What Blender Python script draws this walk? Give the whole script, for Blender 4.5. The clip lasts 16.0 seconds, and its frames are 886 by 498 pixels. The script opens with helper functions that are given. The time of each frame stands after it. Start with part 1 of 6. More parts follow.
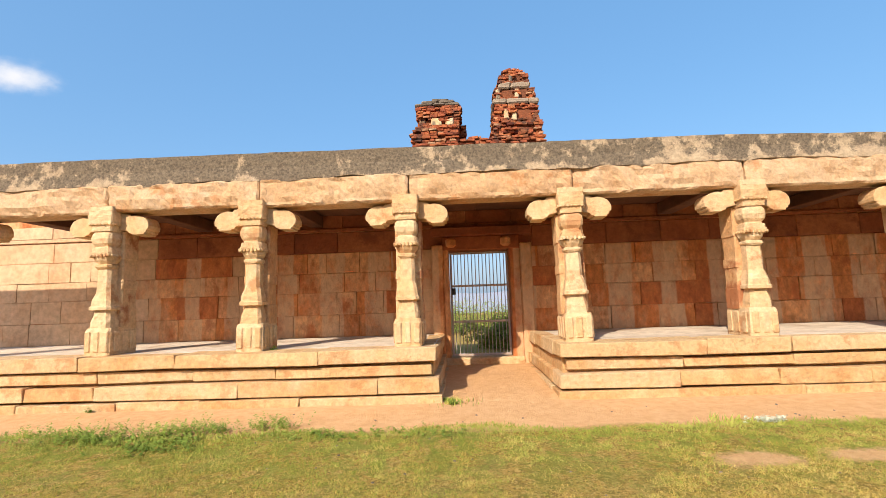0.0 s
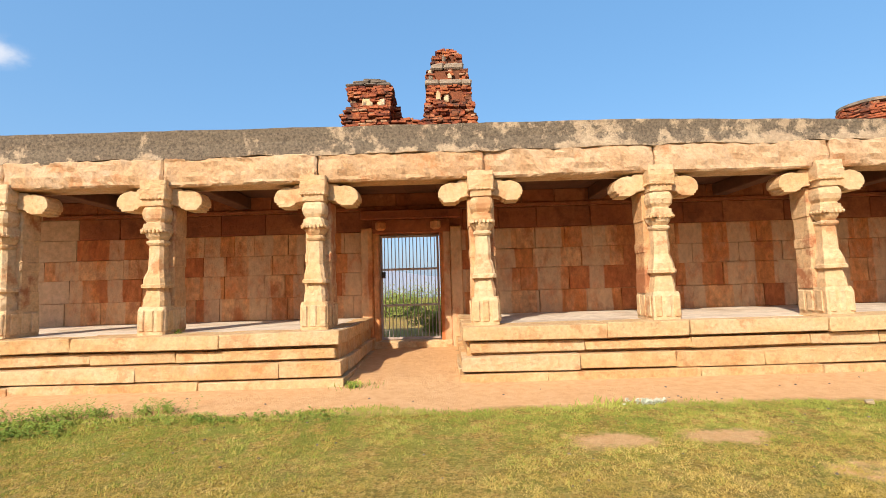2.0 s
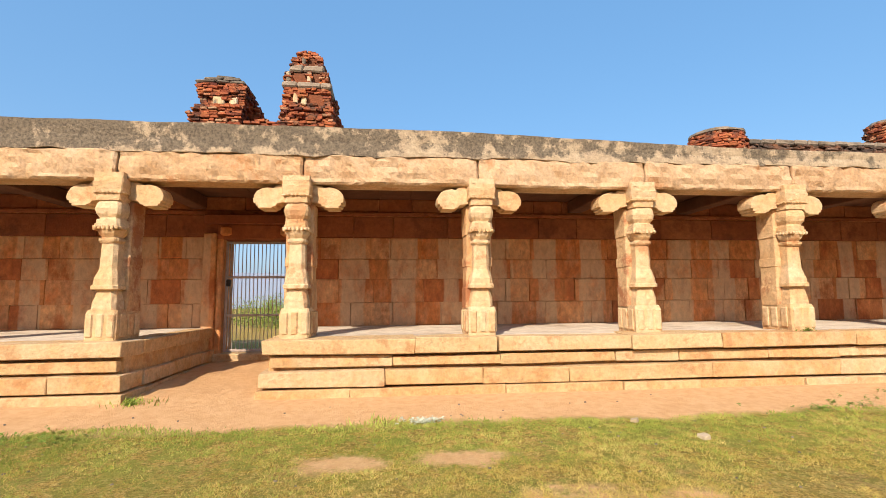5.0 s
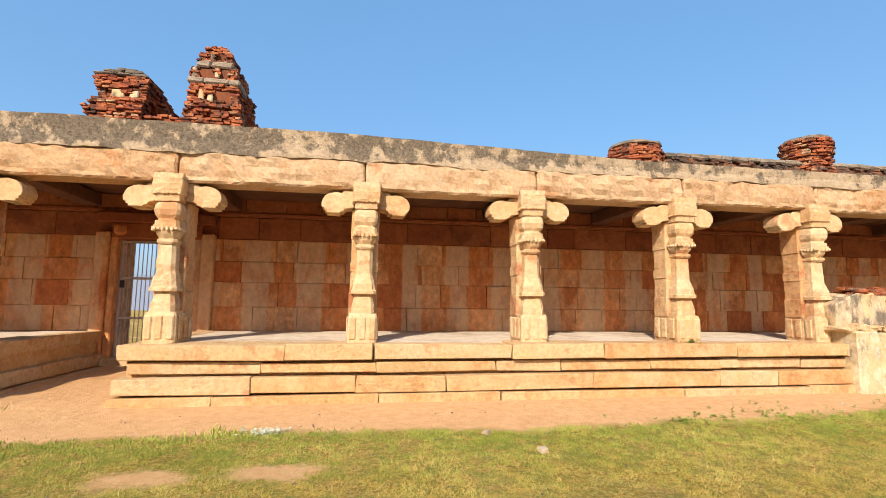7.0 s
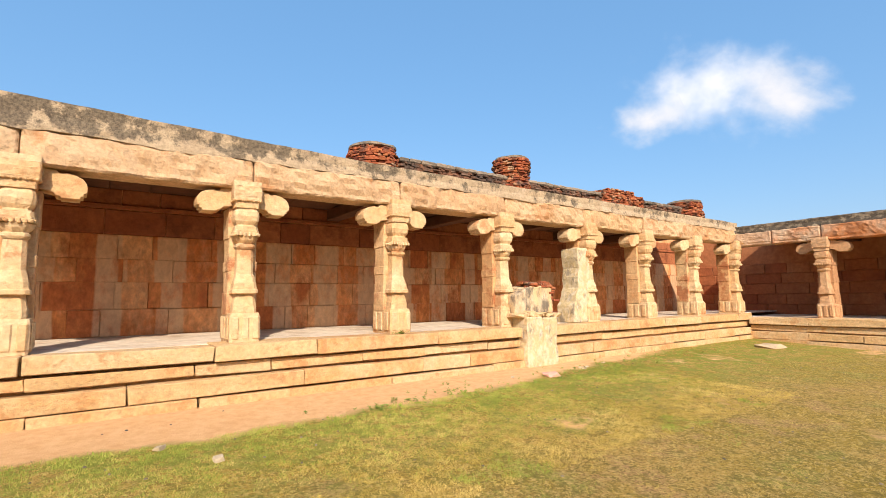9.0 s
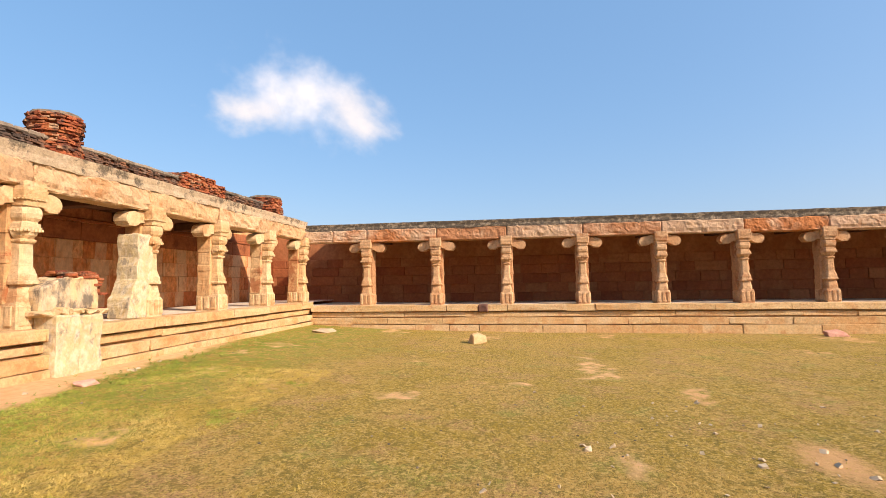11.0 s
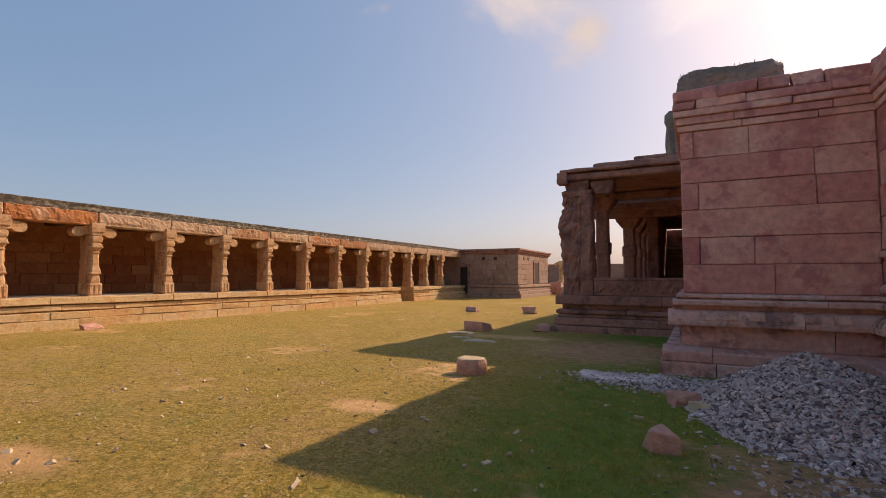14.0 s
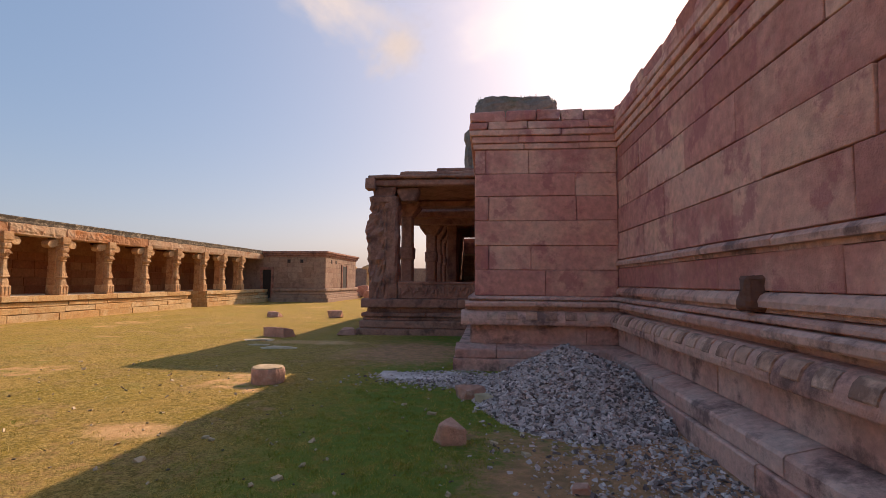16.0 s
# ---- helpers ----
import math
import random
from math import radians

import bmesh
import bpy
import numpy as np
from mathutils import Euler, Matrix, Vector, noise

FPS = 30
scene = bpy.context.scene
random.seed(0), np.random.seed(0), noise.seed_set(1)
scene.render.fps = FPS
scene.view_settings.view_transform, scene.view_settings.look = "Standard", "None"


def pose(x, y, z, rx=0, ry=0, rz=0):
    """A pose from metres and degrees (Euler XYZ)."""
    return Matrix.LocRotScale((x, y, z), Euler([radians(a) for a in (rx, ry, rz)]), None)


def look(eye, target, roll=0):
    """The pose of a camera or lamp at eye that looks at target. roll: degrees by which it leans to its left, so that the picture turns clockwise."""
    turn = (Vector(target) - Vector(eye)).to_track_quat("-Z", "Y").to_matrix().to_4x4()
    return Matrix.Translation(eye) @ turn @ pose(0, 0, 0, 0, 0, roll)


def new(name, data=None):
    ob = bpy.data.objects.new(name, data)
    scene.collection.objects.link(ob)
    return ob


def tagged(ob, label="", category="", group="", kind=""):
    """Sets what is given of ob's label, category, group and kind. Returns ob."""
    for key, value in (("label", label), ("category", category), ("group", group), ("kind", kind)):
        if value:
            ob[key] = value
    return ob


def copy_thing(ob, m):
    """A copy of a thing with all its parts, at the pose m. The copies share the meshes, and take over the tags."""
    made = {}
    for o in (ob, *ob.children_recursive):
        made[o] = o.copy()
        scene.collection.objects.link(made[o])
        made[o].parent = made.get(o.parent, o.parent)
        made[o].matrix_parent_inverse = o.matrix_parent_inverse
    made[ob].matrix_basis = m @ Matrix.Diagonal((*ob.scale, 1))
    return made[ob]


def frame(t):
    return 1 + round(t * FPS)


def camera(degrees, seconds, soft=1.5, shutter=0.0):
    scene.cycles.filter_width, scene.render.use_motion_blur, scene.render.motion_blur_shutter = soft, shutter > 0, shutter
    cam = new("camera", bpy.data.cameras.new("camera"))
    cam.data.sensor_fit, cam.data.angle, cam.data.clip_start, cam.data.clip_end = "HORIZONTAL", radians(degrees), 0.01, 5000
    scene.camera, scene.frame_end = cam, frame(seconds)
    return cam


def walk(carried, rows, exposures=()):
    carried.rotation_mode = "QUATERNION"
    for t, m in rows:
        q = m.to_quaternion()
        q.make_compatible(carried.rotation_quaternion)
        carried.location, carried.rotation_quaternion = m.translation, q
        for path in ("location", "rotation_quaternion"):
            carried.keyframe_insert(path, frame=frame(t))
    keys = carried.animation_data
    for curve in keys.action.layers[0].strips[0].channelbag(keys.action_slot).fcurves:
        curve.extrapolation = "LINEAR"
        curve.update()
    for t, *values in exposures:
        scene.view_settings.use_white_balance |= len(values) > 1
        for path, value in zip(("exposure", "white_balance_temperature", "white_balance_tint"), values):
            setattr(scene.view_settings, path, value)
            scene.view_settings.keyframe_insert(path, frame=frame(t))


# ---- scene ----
cam = camera(84.0, 16.0, soft=0.7)
PATH = [
    (0, (0.031, -0.164, 1.354), (-0.041, 1.822, 1.58), -1.9),
    (0.5, (0.306, -0.15, 1.315), (0.229, 1.839, 1.509), -2.3),
    (1, (0.56, -0.144, 1.306), (0.51, 1.848, 1.48), -2.2),
    (1.5, (0.856, -0.086, 1.332), (0.834, 1.907, 1.499), -2.2),
    (2, (1.15, -0.055, 1.31), (1.145, 1.938, 1.47), -1.7),
    (2.5, (1.475, -0.009, 1.329), (1.499, 1.985, 1.491), -1.3),
    (3, (1.786, 0.086, 1.33), (1.847, 2.078, 1.502), -1.1),
    (3.5, (2.094, 0.057, 1.325), (2.212, 2.047, 1.492), -1.2),
    (4, (2.407, 0.099, 1.284), (2.586, 2.083, 1.458), -1.3),
    (6.5, (4.088, 0.12, 1.323), (4.345, 2.091, 1.547), 0.7),
    (7, (4.417, 0.102, 1.31), (4.732, 2.064, 1.533), 0.6),
    (7.5, (4.713, 0.076, 1.309), (5.125, 2.022, 1.519), 0.3),
    (8, (4.935, -0.003, 1.314), (5.536, 1.894, 1.514), 0.2),
    (8.2, (5.017, -0.022, 1.308), (5.717, 1.84, 1.511), 0.1),
    (10.3, (5.303, -0.275, 1.398), (7.104, 0.583, 1.543), -1.3),
    (10.5, (5.345, -0.283, 1.392), (7.21, 0.426, 1.53), -1.1),
    (11, (5.414, -0.354, 1.372), (7.385, -0.043, 1.511), -0.8),
    (11.5, (5.454, -0.466, 1.355), (7.445, -0.595, 1.487), -0.8),
    (12, (5.432, -0.624, 1.316), (7.342, -1.202, 1.445), -0.7),
    (12.5, (5.37, -0.737, 1.299), (7.104, -1.726, 1.422), -0.3),
    (13, (5.324, -0.803, 1.283), (6.804, -2.143, 1.395), 0.0),
    (13.5, (5.302, -0.896, 1.27), (6.512, -2.485, 1.384), 0.2),
    (14, (5.285, -0.975, 1.268), (6.202, -2.748, 1.383), 0.2),
    (14.5, (5.254, -1.034, 1.274), (5.908, -2.92, 1.388), 0.2),
    (15, (5.244, -1.056, 1.261), (5.671, -3.007, 1.376), 0.5),
    (15.5, (5.229, -1.068, 1.261), (5.502, -3.046, 1.384), 0.6),
    (16, (5.233, -1.054, 1.262), (5.42, -3.041, 1.396), 0.4),
]
walk(cam, [(t, look(eye, target, roll)) for t, eye, target, roll in PATH],
     [(0.0, 0.92, 6700, 15), (8.0, 0.90, 6700, 15), (10.5, 0.95, 7150, 20), (11.5, 0.92, 7400, 23), (12.2, 0.80, 7700, 26), (13.0, 0.49, 8250, 29), (14.5, 0.44, 8300, 29),
      (16.0, 0.54, 8300, 29)])

# ---- sky, sun ----
SUN_EL, SUN_AZ = 35.0, 25.6          # degrees; azimuth west of south
world = bpy.data.worlds.new("world")
scene.world = world
world.use_nodes = True
wn = world.node_tree.nodes
sky = wn.new("ShaderNodeTexSky")
sky.sky_type = "NISHITA"
sky.sun_disc = False
sky.sun_elevation = radians(SUN_EL)
sky.sun_rotation = radians(180 + SUN_AZ)
sky.air_density = 1.0
sky.dust_density = 2.6
sky.ozone_density = 1.6
wn["Background"].inputs[1].default_value = 0.15
soft = wn.new("ShaderNodeGamma")
soft.inputs[1].default_value = 0.78
tone = wn.new("ShaderNodeHueSaturation")
tone.inputs["Hue"].default_value, tone.inputs["Saturation"].default_value = 0.494, 1.45
world.node_tree.links.new(sky.outputs[0], soft.inputs[0])
world.node_tree.links.new(soft.outputs[0], tone.inputs["Color"])
haze = wn.new("ShaderNodeMix")      # thin even haze over the whole dome
haze.data_type = "RGBA"
haze.inputs[0].default_value = 0.42
haze.inputs[7].default_value = (0.84, 1.96, 3.6, 1)
world.node_tree.links.new(tone.outputs[0], haze.inputs[6])
world.node_tree.links.new(haze.outputs[2], wn["Background"].inputs[0])
sun_data = bpy.data.lights.new("sun", "SUN")
sun_data.energy, sun_data.angle, sun_data.color = 3.35, radians(0.6), (1.0, 0.9, 0.74)
sun = new("sun", sun_data)
sa, ca, se, ce = math.sin(radians(SUN_AZ)), math.cos(radians(SUN_AZ)), math.sin(radians(SUN_EL)), math.cos(radians(SUN_EL))
sun.matrix_world = look((-sa * ce * 60, -ca * ce * 60, se * 60), (0, 0, 0))

# ---- materials ----


def mat(name, stops, seed=0.0, vary="object", spread=1.0, grain=9.0, stain=None, stain_scale=0.9, stain_cut=(0.52, 0.66),
        stain_amount=0.7, bump=0.35, rough=0.9, metal=0.0, streak=1.0, broad_scale=1.3, stripes=None):
    """Stone, earth, plaster: a ramp of colours picked per piece, two scales of mottling, a stain and relief."""
    m = bpy.data.materials.new(name)
    m.use_nodes = True
    n, l = m.node_tree.nodes, m.node_tree.links
    b = n["Principled BSDF"]
    b.inputs["Roughness"].default_value, b.inputs["Metallic"].default_value = rough, metal
    b.inputs["Specular IOR Level"].default_value = 0.25
    geo = n.new("ShaderNodeNewGeometry")
    coord = n.new("ShaderNodeMapping")
    coord.inputs["Location"].default_value = (seed, seed * 1.7, seed * 0.6)
    coord.inputs["Scale"].default_value = (1, 1, streak)
    l.new(geo.outputs["Position"], coord.inputs[0])
    if vary == "object":
        pick = n.new("ShaderNodeObjectInfo").outputs["Random"]
    elif vary == "island":
        pick = geo.outputs["Random Per Island"]
    else:
        pick = None

    def noise_node(scale, detail, rough_n=0.6):
        t = n.new("ShaderNodeTexNoise")
        t.inputs["Scale"].default_value, t.inputs["Detail"].default_value, t.inputs["Roughness"].default_value = scale, detail, rough_n
        l.new(coord.outputs[0], t.inputs["Vector"])
        return t.outputs["Fac"]

    broad, fine, tiny = noise_node(broad_scale, 4), noise_node(grain, 6, 0.65), noise_node(grain * 7, 3)
    mix = n.new("ShaderNodeMath")
    mix.operation = "MULTIPLY_ADD"
    mix.inputs[1].default_value = 0.9
    l.new(broad, mix.inputs[0])
    if pick:
        sc = n.new("ShaderNodeMath")
        sc.operation = "MULTIPLY_ADD"
        sc.inputs[1].default_value, sc.inputs[2].default_value = spread, -0.45 + (1 - spread) * 0.5
        l.new(pick, sc.inputs[0])
        l.new(sc.outputs[0], mix.inputs[2])
    else:
        mix.inputs[1].default_value, mix.inputs[2].default_value = 2.4, -0.7
    ramp = n.new("ShaderNodeValToRGB")
    l.new(mix.outputs[0], ramp.inputs[0])
    el = ramp.color_ramp.elements
    for i, c in enumerate(stops):
        e = el[i] if i < 2 else el.new(1)
        e.position = i / (len(stops) - 1)
        e.color = (*c, 1)
    for e, (i, c) in zip(sorted(el, key=lambda q: q.position), enumerate(stops)):
        e.color = (*c, 1)
    col = ramp.outputs[0]

    def blend(kind, fac, a, bcol):
        x = n.new("ShaderNodeMix")
        x.data_type, x.blend_type = "RGBA", kind
        if isinstance(fac, float):
            x.inputs[0].default_value = fac
        else:
            l.new(fac, x.inputs[0])
        l.new(a, x.inputs[6])
        if isinstance(bcol, tuple):
            x.inputs[7].default_value = (*bcol, 1)
        else:
            l.new(bcol, x.inputs[7])
        return x.outputs[2]

    def window(src, lo, hi, a=0.0, z=1.0):
        r = n.new("ShaderNodeMapRange")
        r.inputs[1].default_value, r.inputs[2].default_value, r.inputs[3].default_value, r.inputs[4].default_value = lo, hi, a, z
        l.new(src, r.inputs[0])
        return r.outputs[0]

    val = window(fine, 0.25, 0.75, 0.72, 1.22)
    comb = n.new("ShaderNodeCombineColor")
    for k in range(3):
        l.new(val, comb.inputs[k])
    col = blend("MULTIPLY", 1.0, col, comb.outputs[0])
    if stain:
        s1 = noise_node(stain_scale, 7, 0.68)
        col = blend("MIX", window(s1, stain_cut[0], stain_cut[1], 0.0, stain_amount), col, stain)
    if stripes:
        # faded upright bands of pale wash on the wall
        wv = n.new("ShaderNodeTexWave")
        wv.bands_direction = "X"
        wv.inputs["Phase Offset"].default_value = 1.38
        wv.inputs["Scale"].default_value, wv.inputs["Distortion"].default_value = 0.309, 0.35
        wv.inputs["Detail"].default_value, wv.inputs["Detail Scale"].default_value = 4, 3.5
        l.new(geo.outputs["Position"], wv.inputs["Vector"])
        sepz = n.new("ShaderNodeSeparateXYZ")
        l.new(geo.outputs["Position"], sepz.inputs[0])
        m1 = n.new("ShaderNodeMath")
        m1.operation = "MULTIPLY"
        worn = n.new("ShaderNodeMath")
        worn.operation = "MULTIPLY_ADD"
        worn.inputs[1].default_value, worn.inputs[2].default_value = 0.5, -0.25
        l.new(pick, worn.inputs[0])
        edge = n.new("ShaderNodeMath")
        l.new(wv.outputs["Fac"], edge.inputs[0])
        l.new(worn.outputs[0], edge.inputs[1])
        l.new(window(edge.outputs[0], 0.52, 0.60), m1.inputs[0])
        l.new(window(noise_node(3.2, 8, 0.72), 0.34, 0.52, 0.2, 0.8), m1.inputs[1])
        m2 = n.new("ShaderNodeMath")
        m2.operation = "MULTIPLY"
        l.new(m1.outputs[0], m2.inputs[0])
        l.new(window(sepz.outputs[2], 2.6, 2.5), m2.inputs[1])
        col = blend("MIX", m2.outputs[0], col, stripes)
        col = blend("MULTIPLY", 0.6, col, comb.outputs[0])
    l.new(col, b.inputs["Base Color"])
    add = n.new("ShaderNodeMath")
    add.operation = "MULTIPLY_ADD"
    add.inputs[1].default_value = 0.35
    l.new(tiny, add.inputs[0])
    l.new(fine, add.inputs[2])
    bp = n.new("ShaderNodeBump")
    bp.inputs["Strength"].default_value, bp.inputs["Distance"].default_value = bump, 0.03
    l.new(add.outputs[0], bp.inputs["Height"])
    l.new(bp.outputs[0], b.inputs["Normal"])
    return m


STEP = mat("step sandstone", [(0.58, 0.36, 0.16), (0.67, 0.47, 0.245), (0.60, 0.345, 0.145), (0.67, 0.485, 0.275), (0.64, 0.41, 0.195)], 3, spread=0.8,
           stain=(0.48, 0.22, 0.085), stain_scale=3.2, stain_cut=(0.55, 0.63), stain_amount=0.6, grain=18, bump=1.0, broad_scale=2.4)
PILLAR = mat("pillar sandstone", [(0.60, 0.385, 0.19), (0.70, 0.51, 0.30), (0.63, 0.40, 0.195), (0.70, 0.53, 0.34)], 9, spread=0.5,
             stain=(0.46, 0.19, 0.07), stain_scale=1.9, stain_cut=(0.54, 0.62), stain_amount=0.65, grain=14, bump=0.9, broad_scale=2.2)
PIER = mat("ochre pier sandstone", [(0.58, 0.335, 0.155), (0.68, 0.46, 0.25), (0.58, 0.32, 0.145), (0.67, 0.44, 0.23)], 11, spread=0.6,
           stain=(0.36, 0.115, 0.045), stain_scale=1.2, stain_cut=(0.52, 0.60), stain_amount=0.8, grain=14, bump=1.0, broad_scale=2.0)
# East copies of PILLAR and PIER, darkened and reddened to lower that gallery's brightness.
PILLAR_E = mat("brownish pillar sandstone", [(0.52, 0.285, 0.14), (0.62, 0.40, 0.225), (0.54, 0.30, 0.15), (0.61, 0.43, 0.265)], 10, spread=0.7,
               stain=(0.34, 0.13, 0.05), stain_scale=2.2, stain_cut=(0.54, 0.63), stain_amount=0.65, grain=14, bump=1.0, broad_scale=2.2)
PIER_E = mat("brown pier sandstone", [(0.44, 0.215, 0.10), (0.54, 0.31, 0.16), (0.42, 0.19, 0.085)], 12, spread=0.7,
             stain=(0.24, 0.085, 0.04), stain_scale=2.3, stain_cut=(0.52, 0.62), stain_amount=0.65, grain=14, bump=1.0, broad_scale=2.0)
LINTEL = mat("lintel sandstone", [(0.56, 0.33, 0.165), (0.65, 0.445, 0.265), (0.58, 0.36, 0.195), (0.62, 0.39, 0.205), (0.64, 0.46, 0.29)], 5, spread=0.9,
             stain=(0.50, 0.21, 0.075), stain_scale=1.7, stain_cut=(0.57, 0.63), stain_amount=0.6, grain=20, bump=1.0, broad_scale=2.2)
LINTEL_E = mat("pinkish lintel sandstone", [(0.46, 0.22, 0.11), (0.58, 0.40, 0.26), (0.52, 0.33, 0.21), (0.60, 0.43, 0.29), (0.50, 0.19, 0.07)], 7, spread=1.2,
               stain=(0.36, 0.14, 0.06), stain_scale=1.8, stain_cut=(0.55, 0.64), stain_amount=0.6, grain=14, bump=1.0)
BACK = mat("back wall sandstone", [(0.48, 0.145, 0.048), (0.66, 0.27, 0.095), (0.68, 0.37, 0.175), (0.56, 0.185, 0.058), (0.70, 0.38, 0.18), (0.60, 0.22, 0.07)], 14, spread=1.15,
           stain=(0.38, 0.11, 0.04), stain_scale=1.9, stain_cut=(0.54, 0.62), stain_amount=0.6, grain=11, streak=0.6, bump=0.9, broad_scale=1.9, stripes=(0.64, 0.42, 0.245))
# Unwashed red upper stone, darkened further to carry the shade under the roof.
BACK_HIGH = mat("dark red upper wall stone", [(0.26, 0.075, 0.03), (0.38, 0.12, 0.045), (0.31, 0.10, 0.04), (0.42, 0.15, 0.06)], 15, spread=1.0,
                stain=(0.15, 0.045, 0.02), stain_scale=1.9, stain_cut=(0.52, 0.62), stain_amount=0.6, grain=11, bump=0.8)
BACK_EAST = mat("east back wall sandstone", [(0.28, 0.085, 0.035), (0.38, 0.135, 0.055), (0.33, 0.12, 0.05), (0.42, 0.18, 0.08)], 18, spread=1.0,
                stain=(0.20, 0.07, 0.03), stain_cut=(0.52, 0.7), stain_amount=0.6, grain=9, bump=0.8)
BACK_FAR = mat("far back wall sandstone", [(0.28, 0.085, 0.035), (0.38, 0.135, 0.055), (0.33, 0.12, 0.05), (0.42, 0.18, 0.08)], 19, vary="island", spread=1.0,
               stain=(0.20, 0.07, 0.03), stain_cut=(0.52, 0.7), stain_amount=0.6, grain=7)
PLASTER = mat("weathered roof plaster", [(0.17, 0.135, 0.095), (0.27, 0.215, 0.15), (0.48, 0.39, 0.28)], 23, vary="", stain=(0.075, 0.062, 0.048),
              stain_scale=6.5, stain_cut=(0.41, 0.52), stain_amount=0.85, grain=24, bump=1.0, streak=1.5, broad_scale=2.2)
TEMPLE = mat("temple sandstone", [(0.56, 0.235, 0.20), (0.76, 0.41, 0.33), (0.82, 0.49, 0.385), (0.60, 0.25, 0.22), (0.80, 0.455, 0.35), (0.68, 0.315, 0.265)], 31, spread=1.35,
             stain=(0.46, 0.16, 0.165), stain_scale=1.5, stain_cut=(0.54, 0.59), stain_amount=0.65, grain=9, bump=0.9, broad_scale=0.9)
PLINTH = mat("plinth sandstone", [(0.62, 0.34, 0.28), (0.74, 0.47, 0.39), (0.64, 0.34, 0.28), (0.74, 0.53, 0.46)], 37, spread=0.9,
             stain=(0.17, 0.10, 0.095), stain_scale=1.6, stain_cut=(0.52, 0.62), stain_amount=0.8, grain=11, bump=0.9)
PORCH = mat("porch sandstone", [(0.27, 0.125, 0.095), (0.41, 0.215, 0.16), (0.35, 0.175, 0.135)], 41, vary="", stain=(0.13, 0.065, 0.055),
            stain_scale=1.6, stain_cut=(0.50, 0.64), stain_amount=0.7, grain=9, bump=1.0, broad_scale=2.0)
PORCH_BASE = mat("dark porch base stone", [(0.34, 0.165, 0.125), (0.46, 0.255, 0.195), (0.38, 0.19, 0.15)], 42, spread=0.9, stain=(0.13, 0.07, 0.06),
                 stain_scale=1.8, stain_cut=(0.50, 0.62), stain_amount=0.8, grain=11, bump=1.0)
BRICK = mat("old red brick", [(0.12, 0.03, 0.018), (0.34, 0.09, 0.04), (0.44, 0.15, 0.055), (0.28, 0.075, 0.035), (0.40, 0.115, 0.045), (0.46, 0.28, 0.16)], 47, vary="island",
            spread=0.95, stain=(0.055, 0.038, 0.03), stain_scale=2.2, stain_cut=(0.50, 0.62), stain_amount=0.85, grain=14, bump=0.8)
BRICK_OLD = mat("blackened old brick", [(0.10, 0.05, 0.032), (0.20, 0.095, 0.055), (0.27, 0.12, 0.06), (0.16, 0.09, 0.06), (0.24, 0.15, 0.10)], 46, vary="island",
                spread=0.9, stain=(0.07, 0.055, 0.045), stain_scale=1.6, stain_cut=(0.46, 0.58), stain_amount=0.8, grain=14, bump=0.8)
BRICK_DARK = mat("brick core", [(0.10, 0.035, 0.02), (0.22, 0.07, 0.03), (0.16, 0.06, 0.03)], 48, vary="", grain=9, bump=0.8)
CAPSTONE = mat("grey cap stone", [(0.13, 0.105, 0.08), (0.30, 0.235, 0.17)], 49, vary="island", stain=(0.06, 0.05, 0.04), stain_cut=(0.45, 0.6), grain=12)
LIME = mat("flaking lime plaster", [(0.54, 0.34, 0.15), (0.60, 0.47, 0.31), (0.58, 0.41, 0.21), (0.62, 0.53, 0.40)], 53, vary="", stain=(0.11, 0.095, 0.08),
           stain_scale=3.4, stain_cut=(0.47, 0.58), stain_amount=0.85, grain=9, bump=0.8, streak=0.5, broad_scale=2.4)
LIME_WHITE = mat("chalky whitewash", [(0.56, 0.40, 0.19), (0.64, 0.54, 0.37), (0.58, 0.45, 0.24), (0.66, 0.58, 0.44)], 54, vary="", stain=(0.22, 0.19, 0.16),
                 stain_scale=5.0, stain_cut=(0.54, 0.64), stain_amount=0.75, grain=14, bump=0.8, streak=0.7, broad_scale=4.0)
GRAVEL = mat("grey stone chips", [(0.20, 0.145, 0.135), (0.68, 0.56, 0.52), (0.34, 0.26, 0.24), (0.82, 0.70, 0.66), (0.44, 0.34, 0.32), (0.58, 0.48, 0.45)], 57, vary="island", spread=1.7, grain=20)
ROCK = mat("loose red sandstone", [(0.46, 0.20, 0.14), (0.66, 0.38, 0.29), (0.54, 0.25, 0.18)], 61, spread=0.8, stain=(0.72, 0.52, 0.42), stain_scale=4.0, stain_cut=(0.56, 0.66), stain_amount=0.6, grain=9, bump=1.0)
DARKSTONE = mat("dark stained stone", [(0.12, 0.06, 0.045), (0.20, 0.10, 0.075)], 62, vary="", grain=9, bump=0.6)
STUMP = mat("lichened grey masonry", [(0.16, 0.15, 0.135), (0.27, 0.25, 0.22)], 83, vary="", stain=(0.10, 0.11, 0.07), grain=8, bump=1.0)
BOSS = mat("worn boss stone", [(0.64, 0.38, 0.28), (0.72, 0.46, 0.36), (0.50, 0.28, 0.21)], 85, spread=1.0, stain=(0.17, 0.095, 0.08), stain_scale=2.2, stain_cut=(0.52, 0.62), grain=9, bump=0.8)
# Paler stone for the back wall west of x = -7.4.
WEST_STONE = mat("sun-bleached wall stone", [(0.58, 0.36, 0.20), (0.64, 0.45, 0.28), (0.60, 0.39, 0.23), (0.65, 0.48, 0.32)], 87, spread=0.6, stain=(0.5, 0.2, 0.08), stain_cut=(0.56, 0.68),
               stain_amount=0.4, grain=9, bump=0.6)
